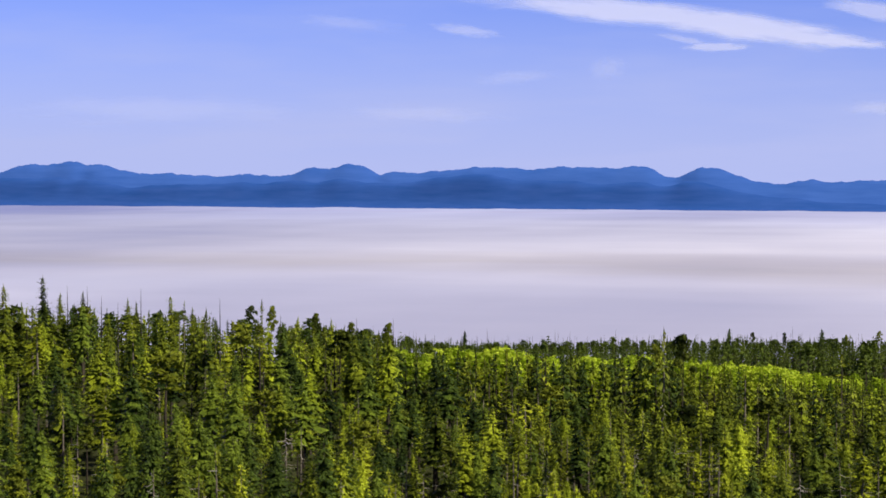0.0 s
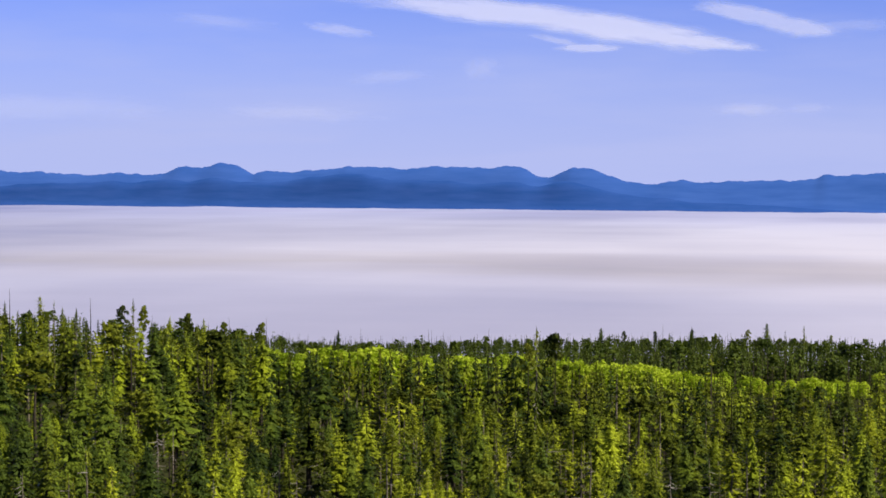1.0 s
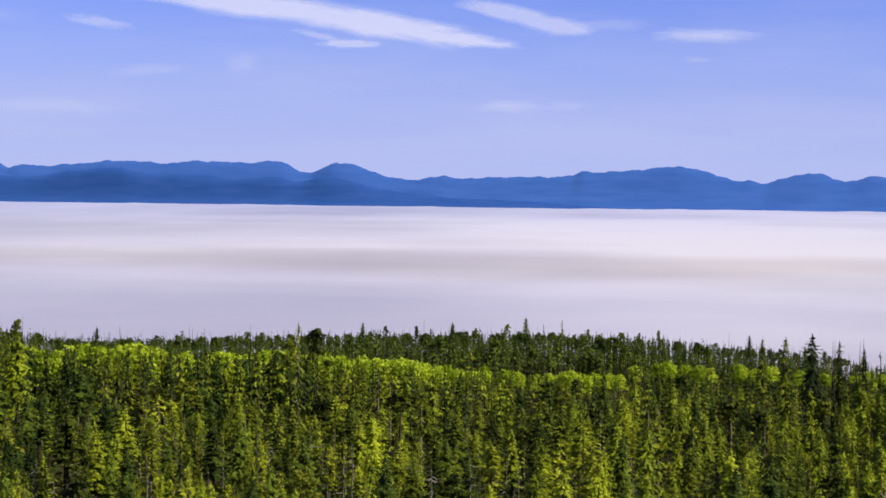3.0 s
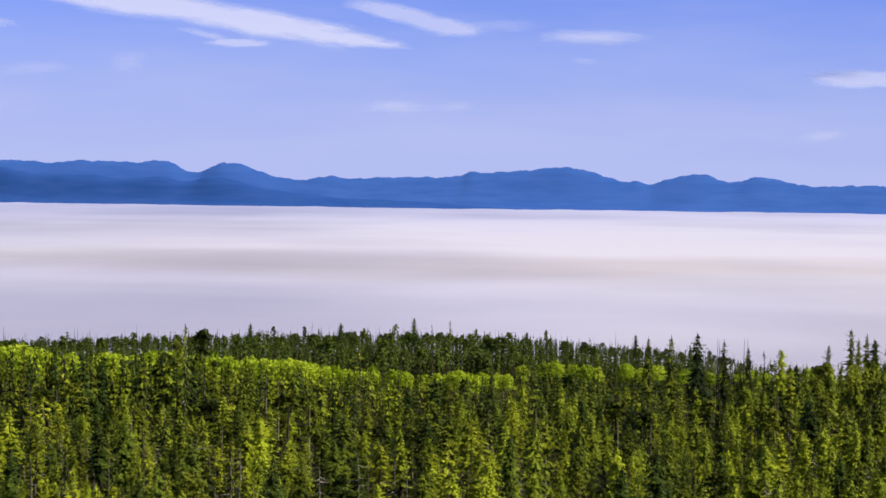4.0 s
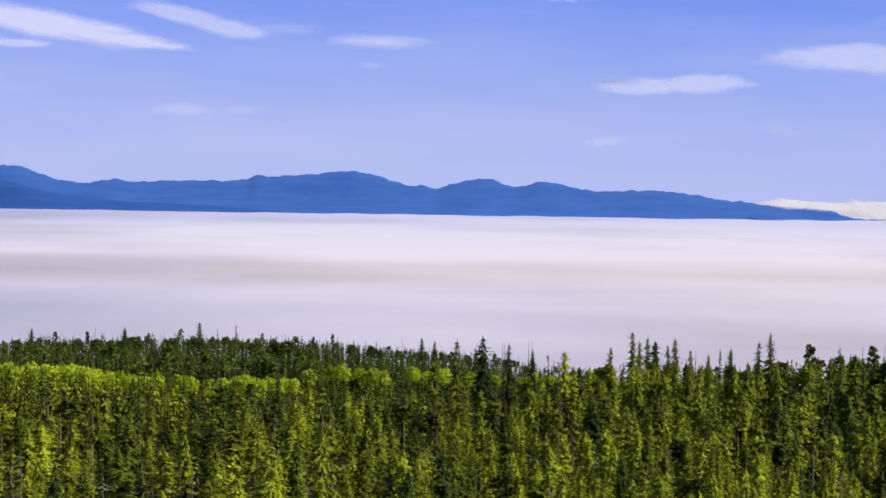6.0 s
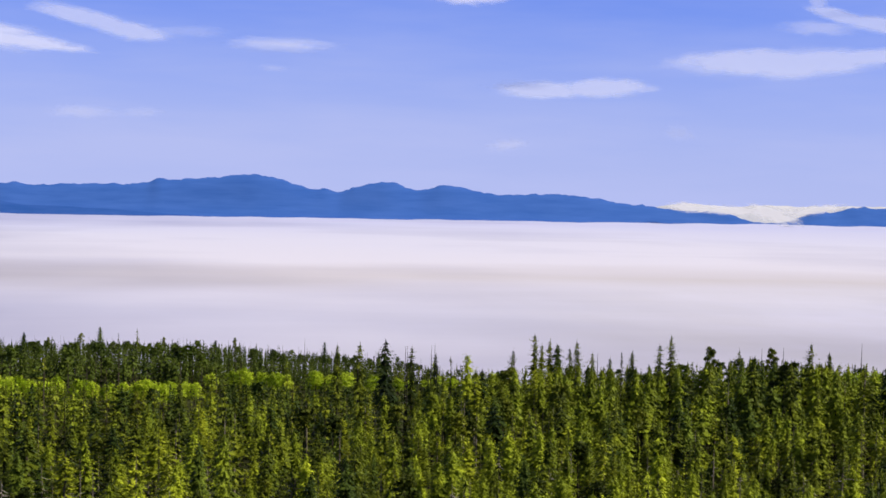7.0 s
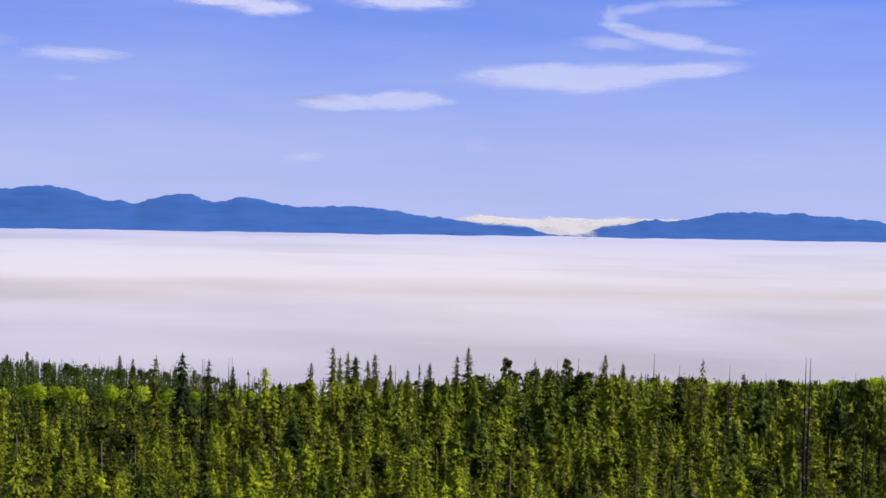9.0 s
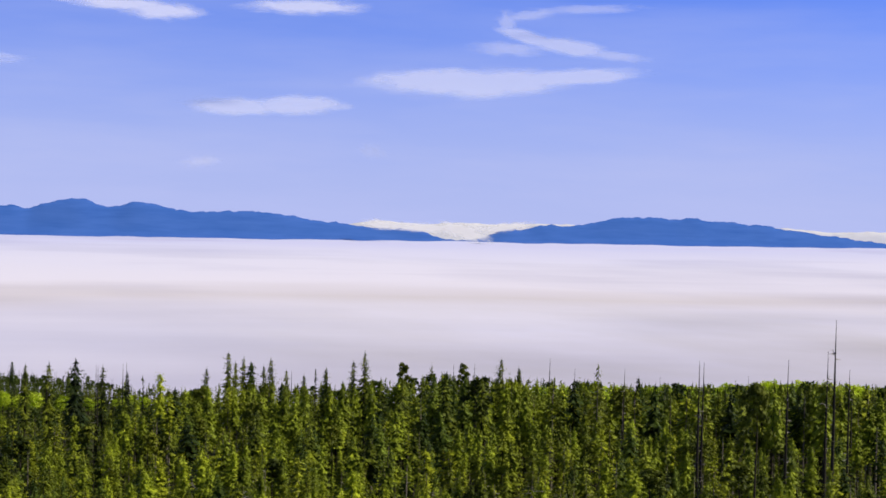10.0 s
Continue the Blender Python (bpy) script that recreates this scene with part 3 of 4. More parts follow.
def stand(name, label, kind_rows, fine, dark=False):
    """Many trees in one mesh. Rows: kind, x, y, z, height, turn, look, girth."""
    vs, qs, ms, n = [], [], [], 0
    # dark: all conifers of the stand take the darker shore colour
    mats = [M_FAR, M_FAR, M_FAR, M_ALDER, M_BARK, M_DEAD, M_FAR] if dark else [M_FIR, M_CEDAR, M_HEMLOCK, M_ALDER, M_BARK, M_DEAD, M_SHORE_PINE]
    leaf_index = {"hemlock": 2, "fir": 0, "tall_fir": 0, "thin_fir": 0, "cedar": 1, "shore_pine": 6, "pine": 2, "alder": 3, "snag": 5, "dead_fir": 5}
    for kind, x, y, z, height, turn, look_no, girth in kind_rows:
        s = height / DRAWN[kind]
        c, d = math.cos(turn) * s * girth, math.sin(turn) * s * girth
        turn_m = np.array([[c, -d, 0], [d, c, 0], [0, 0, s]])
        crown, trunk = PATTERN[kind, fine, look_no % LOOKS]
        crown = merge(*crown) if isinstance(crown, list) else crown
        for (v, q), m in ((crown, leaf_index[kind]), (trunk, 5 if kind == "snag" else 4)):
            vs.append(v @ turn_m.T + (x, y, z))
            qs.append(q + n)
            ms.append(np.full(len(q), m))
            n += len(v)
    ob = new(name, mesh_from(name, np.concatenate(vs), np.concatenate(qs), mats, np.concatenate(ms)))
    return tagged(ob, label, "forest", kind="stuff")


# standing-out trees: kind, heading, distance, elevation of the tip
MARKED_RIDGE = [
    ("fir", -30.18, 600, -3.69), ("fir", -29.04, 600, -3.43), ("fir", -28.54, 640, -3.95), ("snag", -28.33, 640, -3.66),
    ("fir", -27.87, 630, -3.92), ("snag", -27.74, 640, -3.69), ("snag", -27.33, 650, -4.00), ("snag", -26.83, 560, -4.19),
    ("fir", -26.54, 640, -4.15), ("snag", -26.16, 640, -3.79), ("fir", -26.29, 650, -4.24), ("fir", -25.26, 630, -4.06),
    ("thin_fir", -24.85, 640, -4.25), ("fir", -24.61, 650, -4.44), ("snag", -23.79, 640, -4.09), ("thin_fir", -24.20, 650, -4.47),
    ("pine", -22.85, 660, -4.37), ("thin_fir", -22.52, 660, -4.21), ("pine", -22.22, 665, -4.38), ("snag", -21.95, 660, -4.63),
    ("fir", -21.42, 680, -4.73), ("pine", -20.87, 690, -4.62), ("fir", -20.41, 690, -4.81), ("pine", -19.79, 700, -4.89),
    ("snag", -19.65, 700, -4.72), ("pine", -18.66, 720, -4.92), ("snag", -18.52, 720, -4.73),
]
MARKED_SHORE = [
    ("fir", -16.33, 860, -5.17), ("snag", -15.65, 870, -5.06), ("snag", -14.67, 865, -5.33), ("snag", -13.95, 870, -5.31),
    ("snag", -13.58, 870, -5.11), ("snag", -13.12, 865, -5.16), ("thin_fir", -10.28, 480, -5.13), ("pine", -9.73, 560, -5.22),
    ("pine", -10.53, 640, -5.53), ("snag", -12.08, 860, -5.24), ("snag", -11.73, 860, -5.07), ("snag", -13.48, 860, -5.12),
    ("fir", -8.31, 860, -5.04), ("pine", -7.62, 865, -5.14), ("pine", -6.68, 850, -5.13), ("snag", -6.44, 860, -4.91),
    ("fir", -5.57, 850, -5.02), ("pine", -4.85, 865, -5.17), ("pine", -3.89, 850, -5.04), ("fir", -3.33, 850, -4.86),
    ("thin_fir", -2.79, 860, -5.05), ("thin_fir", -2.23, 855, -4.89), ("pine", -1.43, 865, -5.16), ("pine", 0.11, 865, -5.25),
    ("pine", 0.70, 860, -5.16), ("snag", 2.82, 860, -5.14), ("fir", 3.43, 850, -5.26), ("thin_fir", 1.71, 850, -5.37),
]
MARKED_FLAT = [
    ("fir", 3.82, 640, -5.31), ("fir", 4.52, 560, -5.30), ("hemlock", 5.29, 600, -5.20), ("snag", 5.89, 640, -5.28),
    ("snag", 5.95, 640, -5.29), ("fir", 6.10, 650, -5.37), ("snag", 6.69, 655, -5.24), ("snag", 6.79, 655, -5.20),
    ("fir", 6.83, 650, -5.56), ("thin_fir", 7.28, 640, -5.67), ("cedar", 7.79, 640, -5.57), ("fir", 9.20, 640, -5.40),
    ("fir", 9.85, 600, -4.91), ("fir", 10.07, 620, -5.21), ("fir", 10.31, 640, -5.07), ("hemlock", 10.54, 640, -5.22),
    ("fir", 10.92, 640, -5.28), ("fir", 11.12, 630, -5.10), ("fir", 11.61, 640, -5.41), ("snag", 11.77, 640, -5.38),
    ("fir", 12.14, 640, -5.56),
]
MARKED_EAST = [
    ("thin_fir", 12.49, 640, -5.42), ("fir", 12.81, 640, -5.35), ("fir", 13.64, 640, -5.11), ("fir", 13.98, 620, -4.86),
    ("pine", 15.15, 660, -5.13), ("thin_fir", 16.03, 640, -5.16), ("snag", 16.70, 640, -5.10), ("pine", 17.02, 650, -5.11),
    ("snag", 17.33, 640, -5.03), ("fir", 18.16, 620, -4.94), ("fir", 18.71, 640, -5.24), ("snag", 19.64, 600, -4.82),
    ("fir", -0.95, 560, -6.23), ("fir", 18.69, 640, -5.19), ("snag", 20.40, 640, -5.11), ("thin_fir", 21.10, 560, -5.04),
    ("snag", 21.91, 560, -5.08), ("fir", 22.34, 640, -5.38), ("snag", 22.98, 640, -5.28), ("snag", 24.18, 450, -4.72),
    ("snag", 24.27, 452, -4.74), ("snag", 25.62, 600, -5.17), ("pine", 25.87, 400, -5.40), ("snag", 26.80, 460, -4.60),
    ("snag", 28.16, 470, -3.34), ("snag", 27.96, 480, -4.30), ("snag", 28.62, 500, -4.83),
]
rng = np.random.default_rng(7)
taken = []
for kind, az, dist, tip in MARKED_RIDGE + MARKED_SHORE + MARKED_FLAT + MARKED_EAST:
    x, y = dist * math.sin(radians(az)), dist * math.cos(radians(az))
    height = EYE_Z + dist * math.tan(radians(tip)) - float(ground_height(np.float64(x), np.float64(y)))
    # far marked firs are planted as hemlocks to get darker needles
    kind = "hemlock" if kind == "fir" and dist >= 850 else "tall_fir" if kind == "fir" and height > 30 else kind
    plant(kind, x, y, height, rng.uniform(0, 6.28), int(rng.integers(0, LOOKS)), {"snag": 0.7, "thin_fir": 0.75, "pine": 0.6}.get(kind, 1.0))
    taken.append((x, y))
taken = np.array(taken)


def leafy_tip(az):
    """How far below the level line the tops of the broadleaf bands lie, in degrees."""
    return float(np.interp(az, [-18.6, -15, -12.3, -10, -7.2, -5.3, -2.9, -0.4, 0.1, 1.1, 2.6, 8, 20, 24, 27, 31],
                           [5.60, 5.62, 5.76, 5.92, 6.02, 6.22, 6.37, 6.43, 6.05, 6.02, 6.12, 6.15, 5.60, 5.46, 5.28, 5.30]))


def forest_top(az):
    """How far below the level line the close-set treetops end against the fog, in degrees."""
    return float(np.interp(az, [-30.3, -28.2, -26.8, -25.2, -23.8, -21.6, -19.4, -17.2, -12.5, -9.2, -6, -2.6, 0.8, 2.6, 5, 7.6, 8.7, 10.3, 12, 14, 16.4, 17.5, 20, 22, 24, 27.4, 31],
                           [4.35, 4.2, 4.6, 4.55, 4.8, 4.95, 5.15, 5.52, 5.52, 5.42, 5.34, 5.33, 5.44, 5.6, 5.75, 6.1, 5.95, 5.78, 5.83, 5.7, 5.4, 5.48, 5.5, 5.56, 5.5, 5.32, 5.33]))


def below(az, r, ground, slack):
    """The height at which a tree's tip stays slack degrees under the forest's top."""
    return EYE_Z - r * math.tan(radians(forest_top(az) + slack)) - ground


def forest_rows(rng):
    """Where the trees stand: a jittered grid over the wooded flat, its kinds and heights by place."""
    rows = []
    for y in np.arange(270, 1000, 8.8):
        for x in np.arange(-540, 540, 8.8):
            px, py = x + rng.uniform(-4.2, 4.2), y + rng.uniform(-4.2, 4.2)
            r, az = math.hypot(px, py), math.degrees(math.atan2(px, py))
            u, v, turn, look_no, w = rng.random(), rng.random(), rng.uniform(0, 6.28), int(rng.integers(0, 60)), rng.random()
            if abs(az) > 31.6 or r < 322 or r > 960 or np.min(np.hypot(taken[:, 0] - px, taken[:, 1] - py)) < 2.5:
                continue
            if az > 5 and r > 835 or az <= 5 and r > 790:
                continue
            thin = float(waves(np.float64(px), np.float64(py), 90, 31, 3))
            if w < (0.13 + 0.22 * thin if az < 17 or r < 540 else 0.03):
                continue
            alder = (-18.8 < az < -0.2 and 708 < r < 742) or (-0.2 <= az < 9 and 770 < r < 800) or (az >= 22.5 and 740 < r < 835) or (az > 18 and r > 740 and look_no % 4 == 0)
            if alder:
                kind = "alder"
                height = EYE_Z - r * math.tan(radians(leafy_tip(az) + 0.16 * v + 0.14 * thin)) - float(ground_height(np.float64(px), np.float64(py)))
                height = max(5.0, height)
                if u < 0.06:
                    continue
            else:
                lush = float(waves(np.float64(px), np.float64(py), 70, 41, 3))
                sparse = 0.10 + 0.12 * float(smoothstep(5, -5, az)) + 0.18 * float(smoothstep(17, 22, az))
                dead = 0.045 + 0.04 * float(smoothstep(19, 24, az))
                olive = 0.08 + 0.06 * float(smoothstep(-22, -10, az)) + 0.22 * float(np.exp(-((az + 6) / 9) ** 2)) + 0.25 * lush
                rest = (u - dead - 0.07 - sparse) / (0.93 - dead - sparse)
                kind = ("snag" if u < dead else "pine" if u < dead + 0.07 else "thin_fir" if rest < 0
                        else "shore_pine" if rest < olive else "cedar" if rest < olive + 0.12 + 0.36 * float(smoothstep(-18, 10, az)) else "hemlock" if look_no % 5 < 2 + 1.5 * float(smoothstep(-12, -22, az)) else "fir")
                height = (15 + 11 * v ** 1.3 if r < 520 else 14 + 10 * v) + 2.5 * lush
                if az > 5 and r < 560:
                    height = 16 + 6.5 * v + 2 * lush
                if 6 < az < 19 and r > 600:
                    height += 1.5
                height += 2 * float(smoothstep(-17, -23, az))
                if look_no > 56 and not 5.5 < az < 9:
                    height += 5
                if w > 0.84 and r < 760:
                    height *= 0.6
                    kind = "cedar" if u > 0.3 else "fir"
                if kind == "snag":
                    height *= 0.95
                if r < 480 and (kind == "snag" or look_no % 17 == 3):
                    kind, height = "dead_fir", 15 + 7 * v
                if az > 8 and r > 560 or az < -18.6 and 590 < r < 730:
                    height = below(az, r, float(ground_height(np.float64(px), np.float64(py))), 0.75 * v * v)
            if kind != "alder" and r < 770 and -18.6 < az < 8 and look_no % 9:
                # the leafy band stays open to view above most of the conifers before it
                top = EYE_Z - r * math.tan(radians(leafy_tip(az) + (0.10 if az < -8 else 0.18 if az < -0.2 else 0.40) + 0.28 * v)) - float(ground_height(np.float64(px), np.float64(py)))
                height = max(6.0, top * (0.91 + 0.13 * rng.random()) if r > 625 else min(height, top))
                if r > 590 and kind == "cedar" and v < 0.6:
                    kind = "hemlock"
            # on the western flat and its ridge the trees stand wider apart, with fuller crowns
            west = float(smoothstep(8, 0, az)) * float(smoothstep(400, 460, r)) * (kind != "alder")
            if look_no % 20 < 7 * west * (r < 610):
                continue
            foot = float(ground_height(np.float64(px), np.float64(py)))
            height = max(4.0, min(height, below(az, r, foot, -0.22 if look_no % 12 == 5 else -0.10 + 0.2 * w)))
            rows.append((kind, px, py, foot, height, turn, look_no, 1.25 if kind == "alder" else (0.90 + 0.40 * v) * (1 + 0.35 * west + 0.15 * float(smoothstep(3, 9, az)))))
    # younger, rounder trees fill the gaps of the eastern stand
    for y in np.arange(300, 600, 10.5):
        for x in np.arange(0, 330, 10.5):
            px, py = x + rng.uniform(-4.5, 4.5), y + rng.uniform(-4.5, 4.5)
            r, az = math.hypot(px, py), math.degrees(math.atan2(px, py))
            u, v, turn, look_no = rng.random(), rng.random(), rng.uniform(0, 6.28), int(rng.integers(0, 60))
            if 3 < az < 31.6 and 325 < r < 500 and np.min(np.hypot(taken[:, 0] - px, taken[:, 1] - py)) > 3:
                kind = "shore_pine" if u < 0.3 else "cedar" if u < 0.65 else "fir" if u < 0.9 else "hemlock"
                rows.append((kind, px, py, float(ground_height(np.float64(px), np.float64(py))), 12 + 6 * v, turn, look_no, 1.35 + 0.4 * rng.random()))
    # the shore rise is more thickly grown, with smaller trees
    for y in np.arange(640, 965, 6.0):
        for x in np.arange(-420, 155, 6.0):
            px, py = x + rng.uniform(-3, 3), y + rng.uniform(-3, 3)
            r, az = math.hypot(px, py), math.degrees(math.atan2(px, py))
            u, v, turn, look_no = rng.random(), rng.random(), rng.uniform(0, 6.28), int(rng.integers(0, 60))
            if -22 < az < 9 and 790 < r < 955 and v > float(smoothstep(4, 9.5, az)):
                bare = 0.04 + 0.12 * float(smoothstep(860, 900, r)) * float(smoothstep(-5, -9, az))
                kind = "snag" if u < bare else "pine" if u < bare + 0.13 else "thin_fir" if u < bare + 0.34 else "fir"
                height = (15 + 6 * rng.random()) * (1 - 0.45 * float(smoothstep(0, 9, az))) + (5 if kind == "snag" else 0) + (3 if look_no > 52 else 0)
                foot = float(ground_height(np.float64(px), np.float64(py)))
                height = max(3.0, min(height, below(az, r, foot, -0.22 if kind == "snag" else -0.16 if look_no % 14 == 5 else -0.08 + 0.2 * rng.random())))
                rows.append((kind, px, py, foot, height, turn, look_no, 0.75 + 0.3 * v))
    return rows


rows = forest_rows(rng)
count = {k: 0 for k in KINDS}
close, middle, far = [], [], []
for row in sorted(rows, key=lambda r: math.hypot(r[1], r[2])):
    kind, r = row[0], math.hypot(row[1], row[2])
    if r < 620 and count[kind] < 280 or kind == "alder" and count[kind] < 280:
        count[kind] += 1
        plant(kind, row[1], row[2], row[4], row[5], row[6], row[7], 2 if r < 440 else 1)
    elif r < 400:
        close.append(row)
    elif r < 600 or kind == "alder" or row[1] > 60 and r < 700:
        middle.append(row)
    else:
        far.append(row)
if close:
    stand("forest_close", "dense green conifers of the wooded slope", close, 2)
stand("forest_middle", "dense mixed conifers covering the wooded flat", middle, 1)
stand("forest_back", "green conifers at the back of the wooded flat", [r for r in far if math.hypot(r[1], r[2]) < 755 or r[1] > 75], 0)
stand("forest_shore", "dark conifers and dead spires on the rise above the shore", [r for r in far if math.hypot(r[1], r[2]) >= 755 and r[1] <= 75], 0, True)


# thicket of saplings and bushes added under the trees to darken the gaps
def thicket(rng, count):
    r, az = np.sqrt(rng.uniform(290 ** 2, 880 ** 2, count)), np.radians(rng.uniform(-33, 33, count))
    x, y = r * np.sin(az), r * np.cos(az)
    foot, tall = ground_height(x, y), rng.uniform(1.2, 5.5, count)
    at = np.repeat(np.stack([x, y, foot], 1), 7, 0)
    tall = np.repeat(tall, 7)
    turn, up = rng.uniform(0, 6.28, len(at)), rng.uniform(0.15, 1, len(at))
    out = np.stack([np.cos(turn), np.sin(turn), np.zeros(len(at))], 1)
    at = at + out * (0.9 * (1 - up) * tall ** 0.7)[:, None]
    at[:, 2] += tall * up * 0.9
    way = out + np.stack([np.zeros(len(at))] * 2 + [rng.uniform(-0.6, 0.9, len(at))], 1)
    side = np.cross(way, rng.normal(0, 1, (len(at), 3)))
    size = rng.uniform(0.9, 1.9, len(at))
    return sprays(at, way, side, size, size * 0.42)


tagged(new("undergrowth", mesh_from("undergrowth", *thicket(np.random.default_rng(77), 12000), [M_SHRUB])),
       "dark filler thicket of bushes and saplings under the trees", "bushes", kind="stuff")


# ---- clouds ----
def bank_height(x, y):
    """Low cloud rolling over the gap in the range, with billowing tops."""
    top = 46 + 4.5 * waves(x, x * 0, 420, 51, 2) + 1.6 * waves(x, y * 2, 110, 52, 4) + 0.8 * waves(x, y * 2, 41, 53, 3)
    top = top * smoothstep(820, 1080, x) * smoothstep(3600, 3000, x)
    return RANGE_FOOT - 6 + (top + 3) * np.exp(-((y - 4232) / 26) ** 2)


def bank_material():
    n = Nodes("billowing_cloud")
    body = n.node("ShaderNodeBsdfDiffuse")
    n.link(n.blend(n.noise(1.0, 5.0, 0.55, n.position((0.02, 0.02, 0.05))), (0.55, 0.55, 0.565), (0.70, 0.695, 0.70)), body.inputs["Color"])
    n.link(body.outputs[0], n.out.inputs["Surface"])
    return n.mat


tagged(sheet("cloud_bank", np.linspace(780, 3600, 500), np.linspace(4190, 4275, 30), bank_height, bank_material()),
       "cream-white low cloud rolling over the gap between the mountains", "cloud", kind="structure")


def cloud_shell(seed):
    """A shallow uneven bulge of vapour, one unit in radius, sloping up and away."""
    n, m = 40, 10
    vs, qs = [], []
    for j in range(m + 1):
        for i in range(n):
            a, b = i / n * 6.28318, 0.0005 + 0.9995 * j / m
            p = Vector((math.cos(a) * b, math.sin(a) * b + 0.15 * (b * b - 1), math.sin(a) * b))
            p.y += 0.1 * noise.noise(p * 2.5 + Vector((seed, 0, 0)))
            vs.append(p)
    for j in range(m):
        for i in range(n):
            qs.append([j * n + i, j * n + (i + 1) % n, (j + 1) * n + (i + 1) % n, (j + 1) * n + i])
    return vs, qs


def cloud(seed, label, masses, dist=None, colour=(0.66, 0.67, 0.77)):
    """A cloud of merging masses. A mass: heading, elevation, half width, half height, slope in degrees, kind of vapour."""
    az0, el0 = (sum(m[i] for m in masses) / len(masses) for i in (0, 1))
    dist = dist or 4300.0 + 12.0 * (az0 + 30.0)
    local = [(dist * math.tan(radians(az - az0)), dist * (math.tan(radians(el)) - math.tan(radians(el0))),
              dist * math.tan(radians(hw)), dist * math.tan(radians(hh)), slope, kind) for az, el, hw, hh, slope, kind in masses]
    wide, tall = (1.45 * max(abs(m[i]) + m[i + 2] for m in local) for i in (0, 1))
    vs, qs = cloud_shell(seed)
    tall += 0.12 * wide
    # the sheet leans back, its upper side to the sun
    verts = [(v.x * wide, (v.z + 0.1 * (v.y - v.z)) * 1.2 * tall, v.z * tall) for v in vs]
    ob = new("cirrus_cloud", mesh_from("cloud", verts, qs, [cloud_material("cloud_vapour", seed, local, colour)], smooth=True))
    at = Vector((math.sin(radians(az0)), math.cos(radians(az0)), math.tan(radians(el0)))) * dist
    ob.matrix_world = Matrix.Translation(at + Vector((0, 0, EYE_Z))) @ Matrix.Rotation(-radians(az0), 4, "Z")
    return tagged(ob, label, "cloud", "clouds in the sky")


# kinds of vapour: density, softness, fray
SPILL = (0.75, 0.6, 1.5)
THICK, SOFT, THIN, FAINT = (0.60, 0.68, 1.0), (0.40, 0.55, 0.85), (0.27, 0.75, 1.3), (0.13, 0.9, 1.4)
cloud(0, "long white wind-drawn cirrus streak high in the sky", [
    (-11.18, 4.53, 6.20, 0.54, -7, THICK), (-8.10, 4.05, 4.14, 0.62, -9, THICK), (-5.81, 3.61, 2.48, 0.31, -5, THICK),
    (-13.58, 4.73, 3.52, 0.29, -5, THIN), (-9.72, 3.62, 0.93, 0.14, -14, THIN), (-8.78, 3.38, 1.14, 0.17, 0, SOFT),
    (-16.32, 3.97, 1.28, 0.23, -9, THIN)])
cloud(1, "thin slanting white cirrus streak", [
    (-3.89, 4.40, 2.17, 0.35, -14, SOFT), (-2.55, 4.02, 1.55, 0.37, -10, SOFT), (-1.07, 4.00, 1.86, 0.19, 0, FAINT),
    (-0.93, 4.09, 1.45, 0.19, 3, FAINT)])
cloud(2, "faint flat white cirrus wisp", [
    (1.73, 3.69, 1.90, 0.23, -2, THIN), (1.74, 3.00, 0.54, 0.14, -3, FAINT)])
cloud(3, "small soft white lens-shaped cloud with uneven edges", [
    (9.87, 2.52, 1.82, 0.35, -1, SOFT), (11.76, 2.62, 1.70, 0.39, 3, SOFT), (12.79, 2.61, 0.83, 0.19, 1, THIN)])
cloud(4, "broad flat white lens-shaped cloud with a tapering end", [
    (16.03, 3.46, 2.89, 0.50, 2, SOFT), (17.57, 3.39, 3.10, 0.56, 4, SOFT), (20.12, 3.67, 2.69, 0.33, 5, SOFT)], 4700.0)
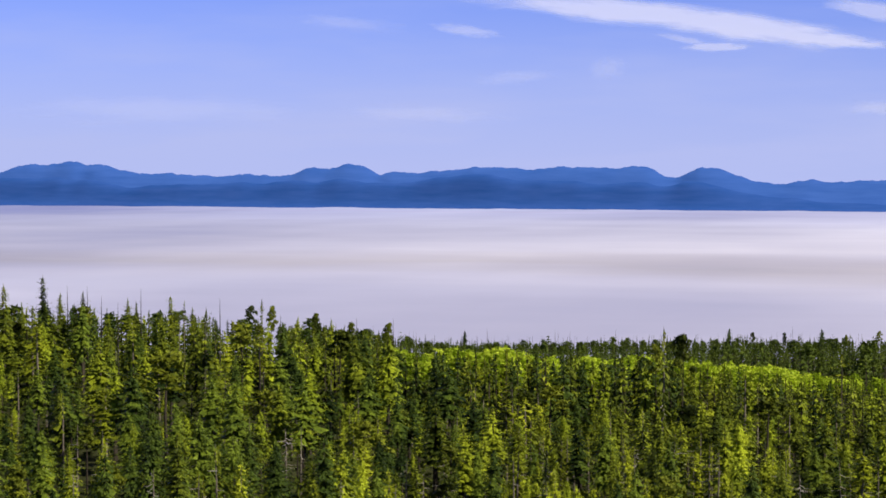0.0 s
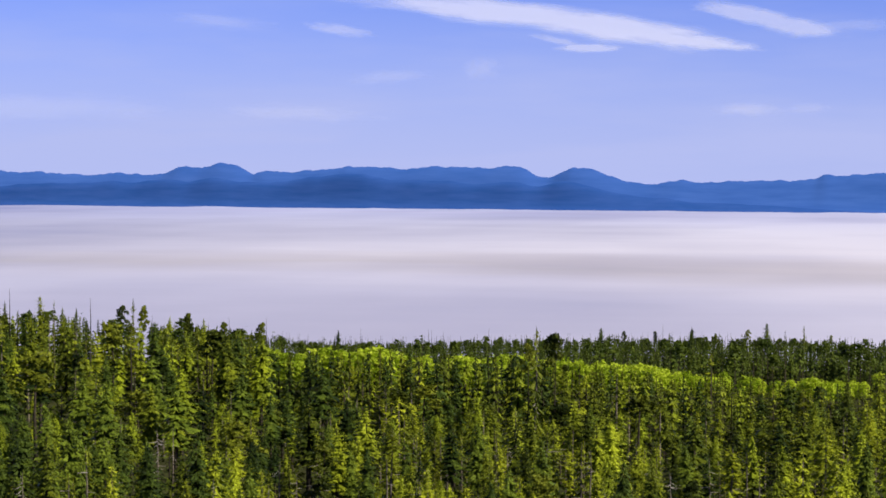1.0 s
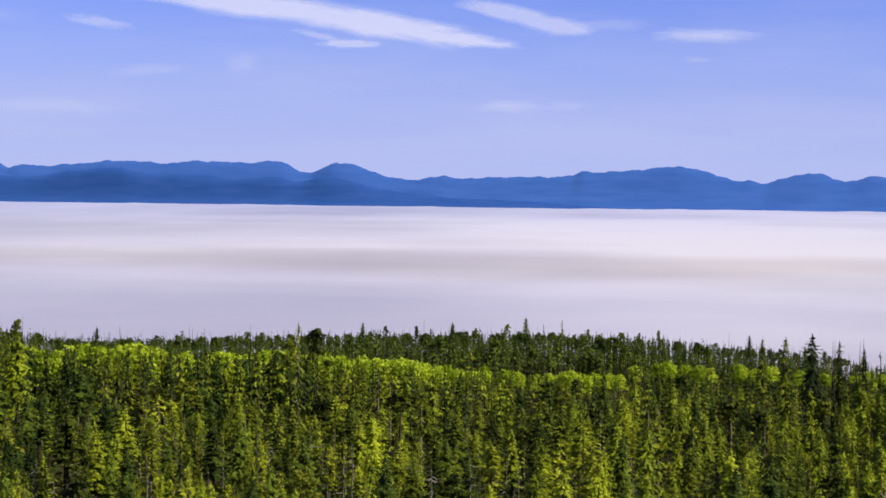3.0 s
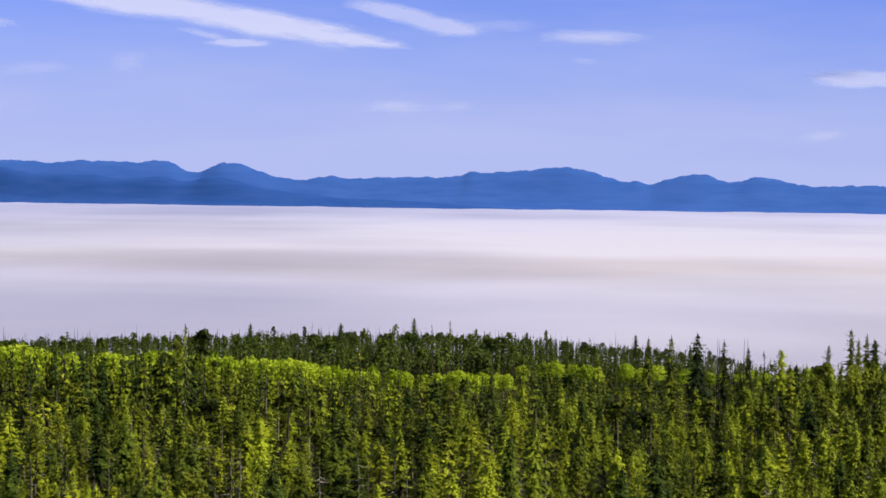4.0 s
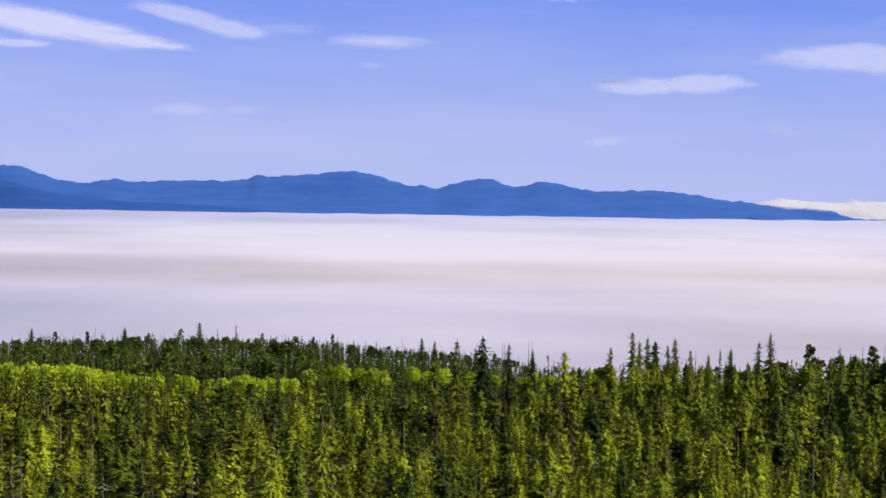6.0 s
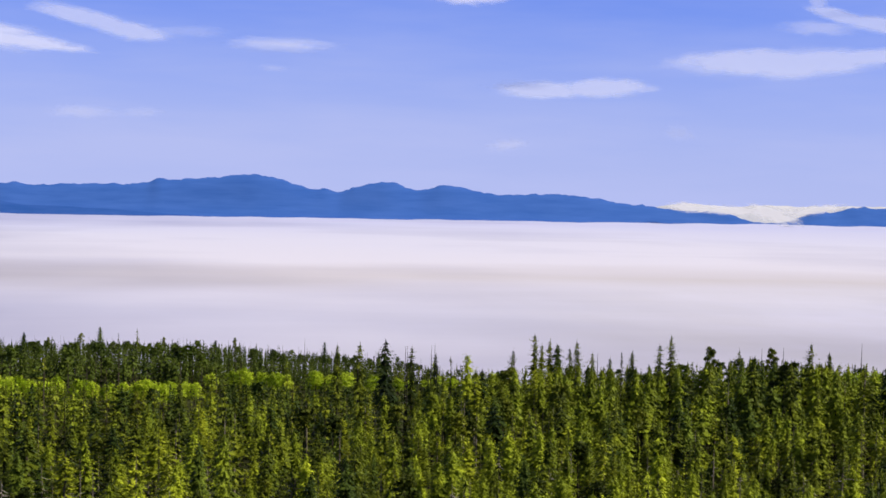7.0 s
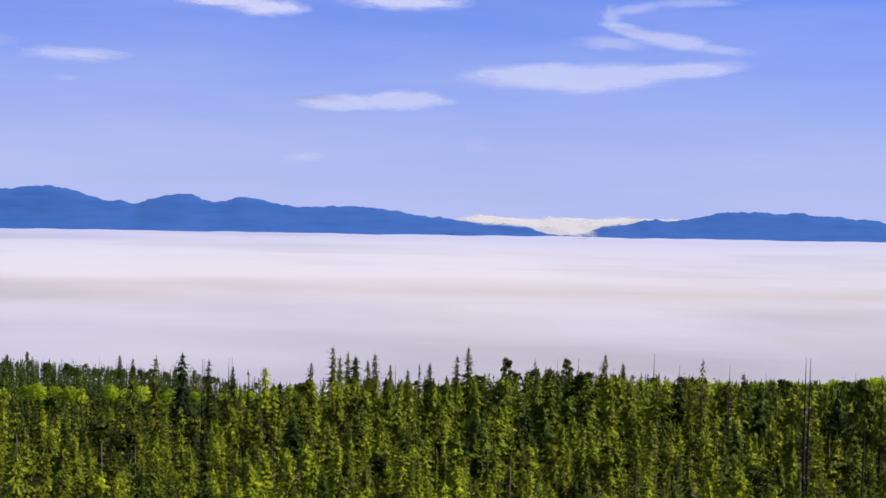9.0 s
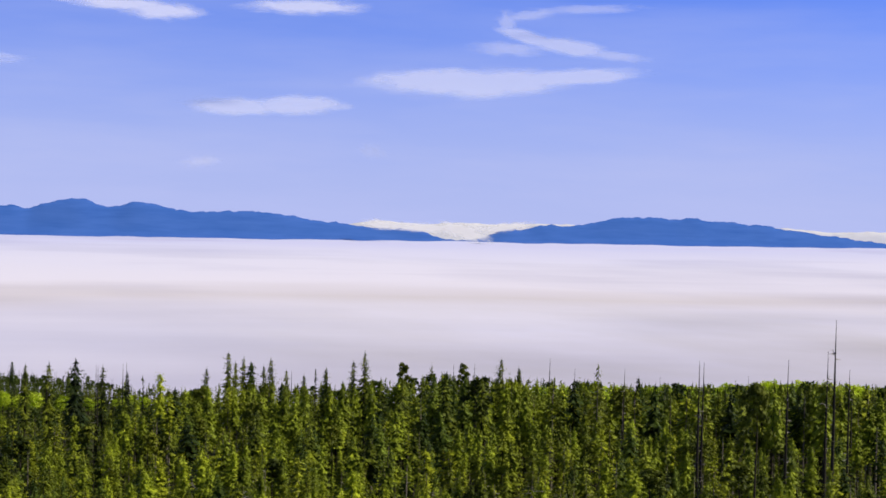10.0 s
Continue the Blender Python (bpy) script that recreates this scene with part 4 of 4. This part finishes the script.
cloud(5, "curled white wisp of cirrus bent like a hook", [
    (18.07, 5.30, 0.33, 0.56, 15, THIN), (18.68, 5.56, 1.08, 0.23, 9, THIN), (18.73, 4.83, 1.28, 0.27, -16, SOFT),
    (19.93, 4.54, 1.45, 0.35, -9, SOFT), (21.28, 4.27, 1.36, 0.19, -6, THIN), (18.15, 4.42, 1.45, 0.29, -1, THIN)])
cloud(6, "soft white cloud high up with a frayed edge", [
    (6.41, 5.49, 2.27, 0.29, -3, THICK), (7.68, 5.30, 1.49, 0.37, 1, THICK)])
cloud(7, "soft white flat cloud high up", [
    (11.95, 5.58, 2.27, 0.33, 1, THICK)])
cloud(8, "thin white cirrus high up", [
    (20.49, 5.70, 2.07, 0.21, 3, THIN)])
cloud(9, "faint white cirrus wisp", [
    (2.24, 3.80, 1.90, 0.23, -2, THIN)])
for seed, words, mass in [
        (10, "small faint patch of cloud", (-12.03, 2.80, 0.70, 0.45, 6, FAINT)),
        (11, "small faint patch of cloud", (-14.77, 2.55, 1.45, 0.27, 4, FAINT)),
        (12, "faint white cirrus wisp", (-19.89, 4.17, 1.96, 0.29, -6, FAINT)),
        (13, "faint streak of cloud low in the sky", (-4.03, 1.57, 1.08, 0.27, 0, FAINT)),
        (14, "faint streak of cloud low in the sky", (-2.19, 1.60, 0.83, 0.21, 0, FAINT)),
        (15, "faint puff of cloud low in the sky", (8.85, 0.85, 0.74, 0.25, 9, FAINT)),
        (16, "faint puff of cloud low in the sky", (14.07, 1.28, 0.62, 0.29, -9, FAINT)),
        (17, "faint puff of cloud low in the sky", (8.96, 0.84, 0.74, 0.17, 6, FAINT)),
        (18, "faint puff of cloud low in the sky", (-3.79, 1.58, 1.24, 0.29, -3, FAINT)),
        (19, "thin faint streak of cloud low in the sky", (-17.68, 1.44, 2.89, 0.33, -3, FAINT)),
        (20, "wide faint veil of cloud low in the sky", (-25.41, 1.55, 4.96, 0.54, 0, FAINT))]:
    cloud(seed, words, [mass])
# ragged cloud spilling over the low pass in front of the slopes
cloud(23, "ragged grey-white cloud spilling through the mountain pass", [
    (14.38, -0.95, 0.74, 0.17, -6, SPILL), (15.54, -1.01, 1.55, 0.17, -3, SPILL), (16.92, -1.11, 1.08, 0.27, -13, SPILL),
    (18.11, -0.96, 1.03, 0.17, 9, SPILL)], 4185.0, (0.60, 0.60, 0.64))
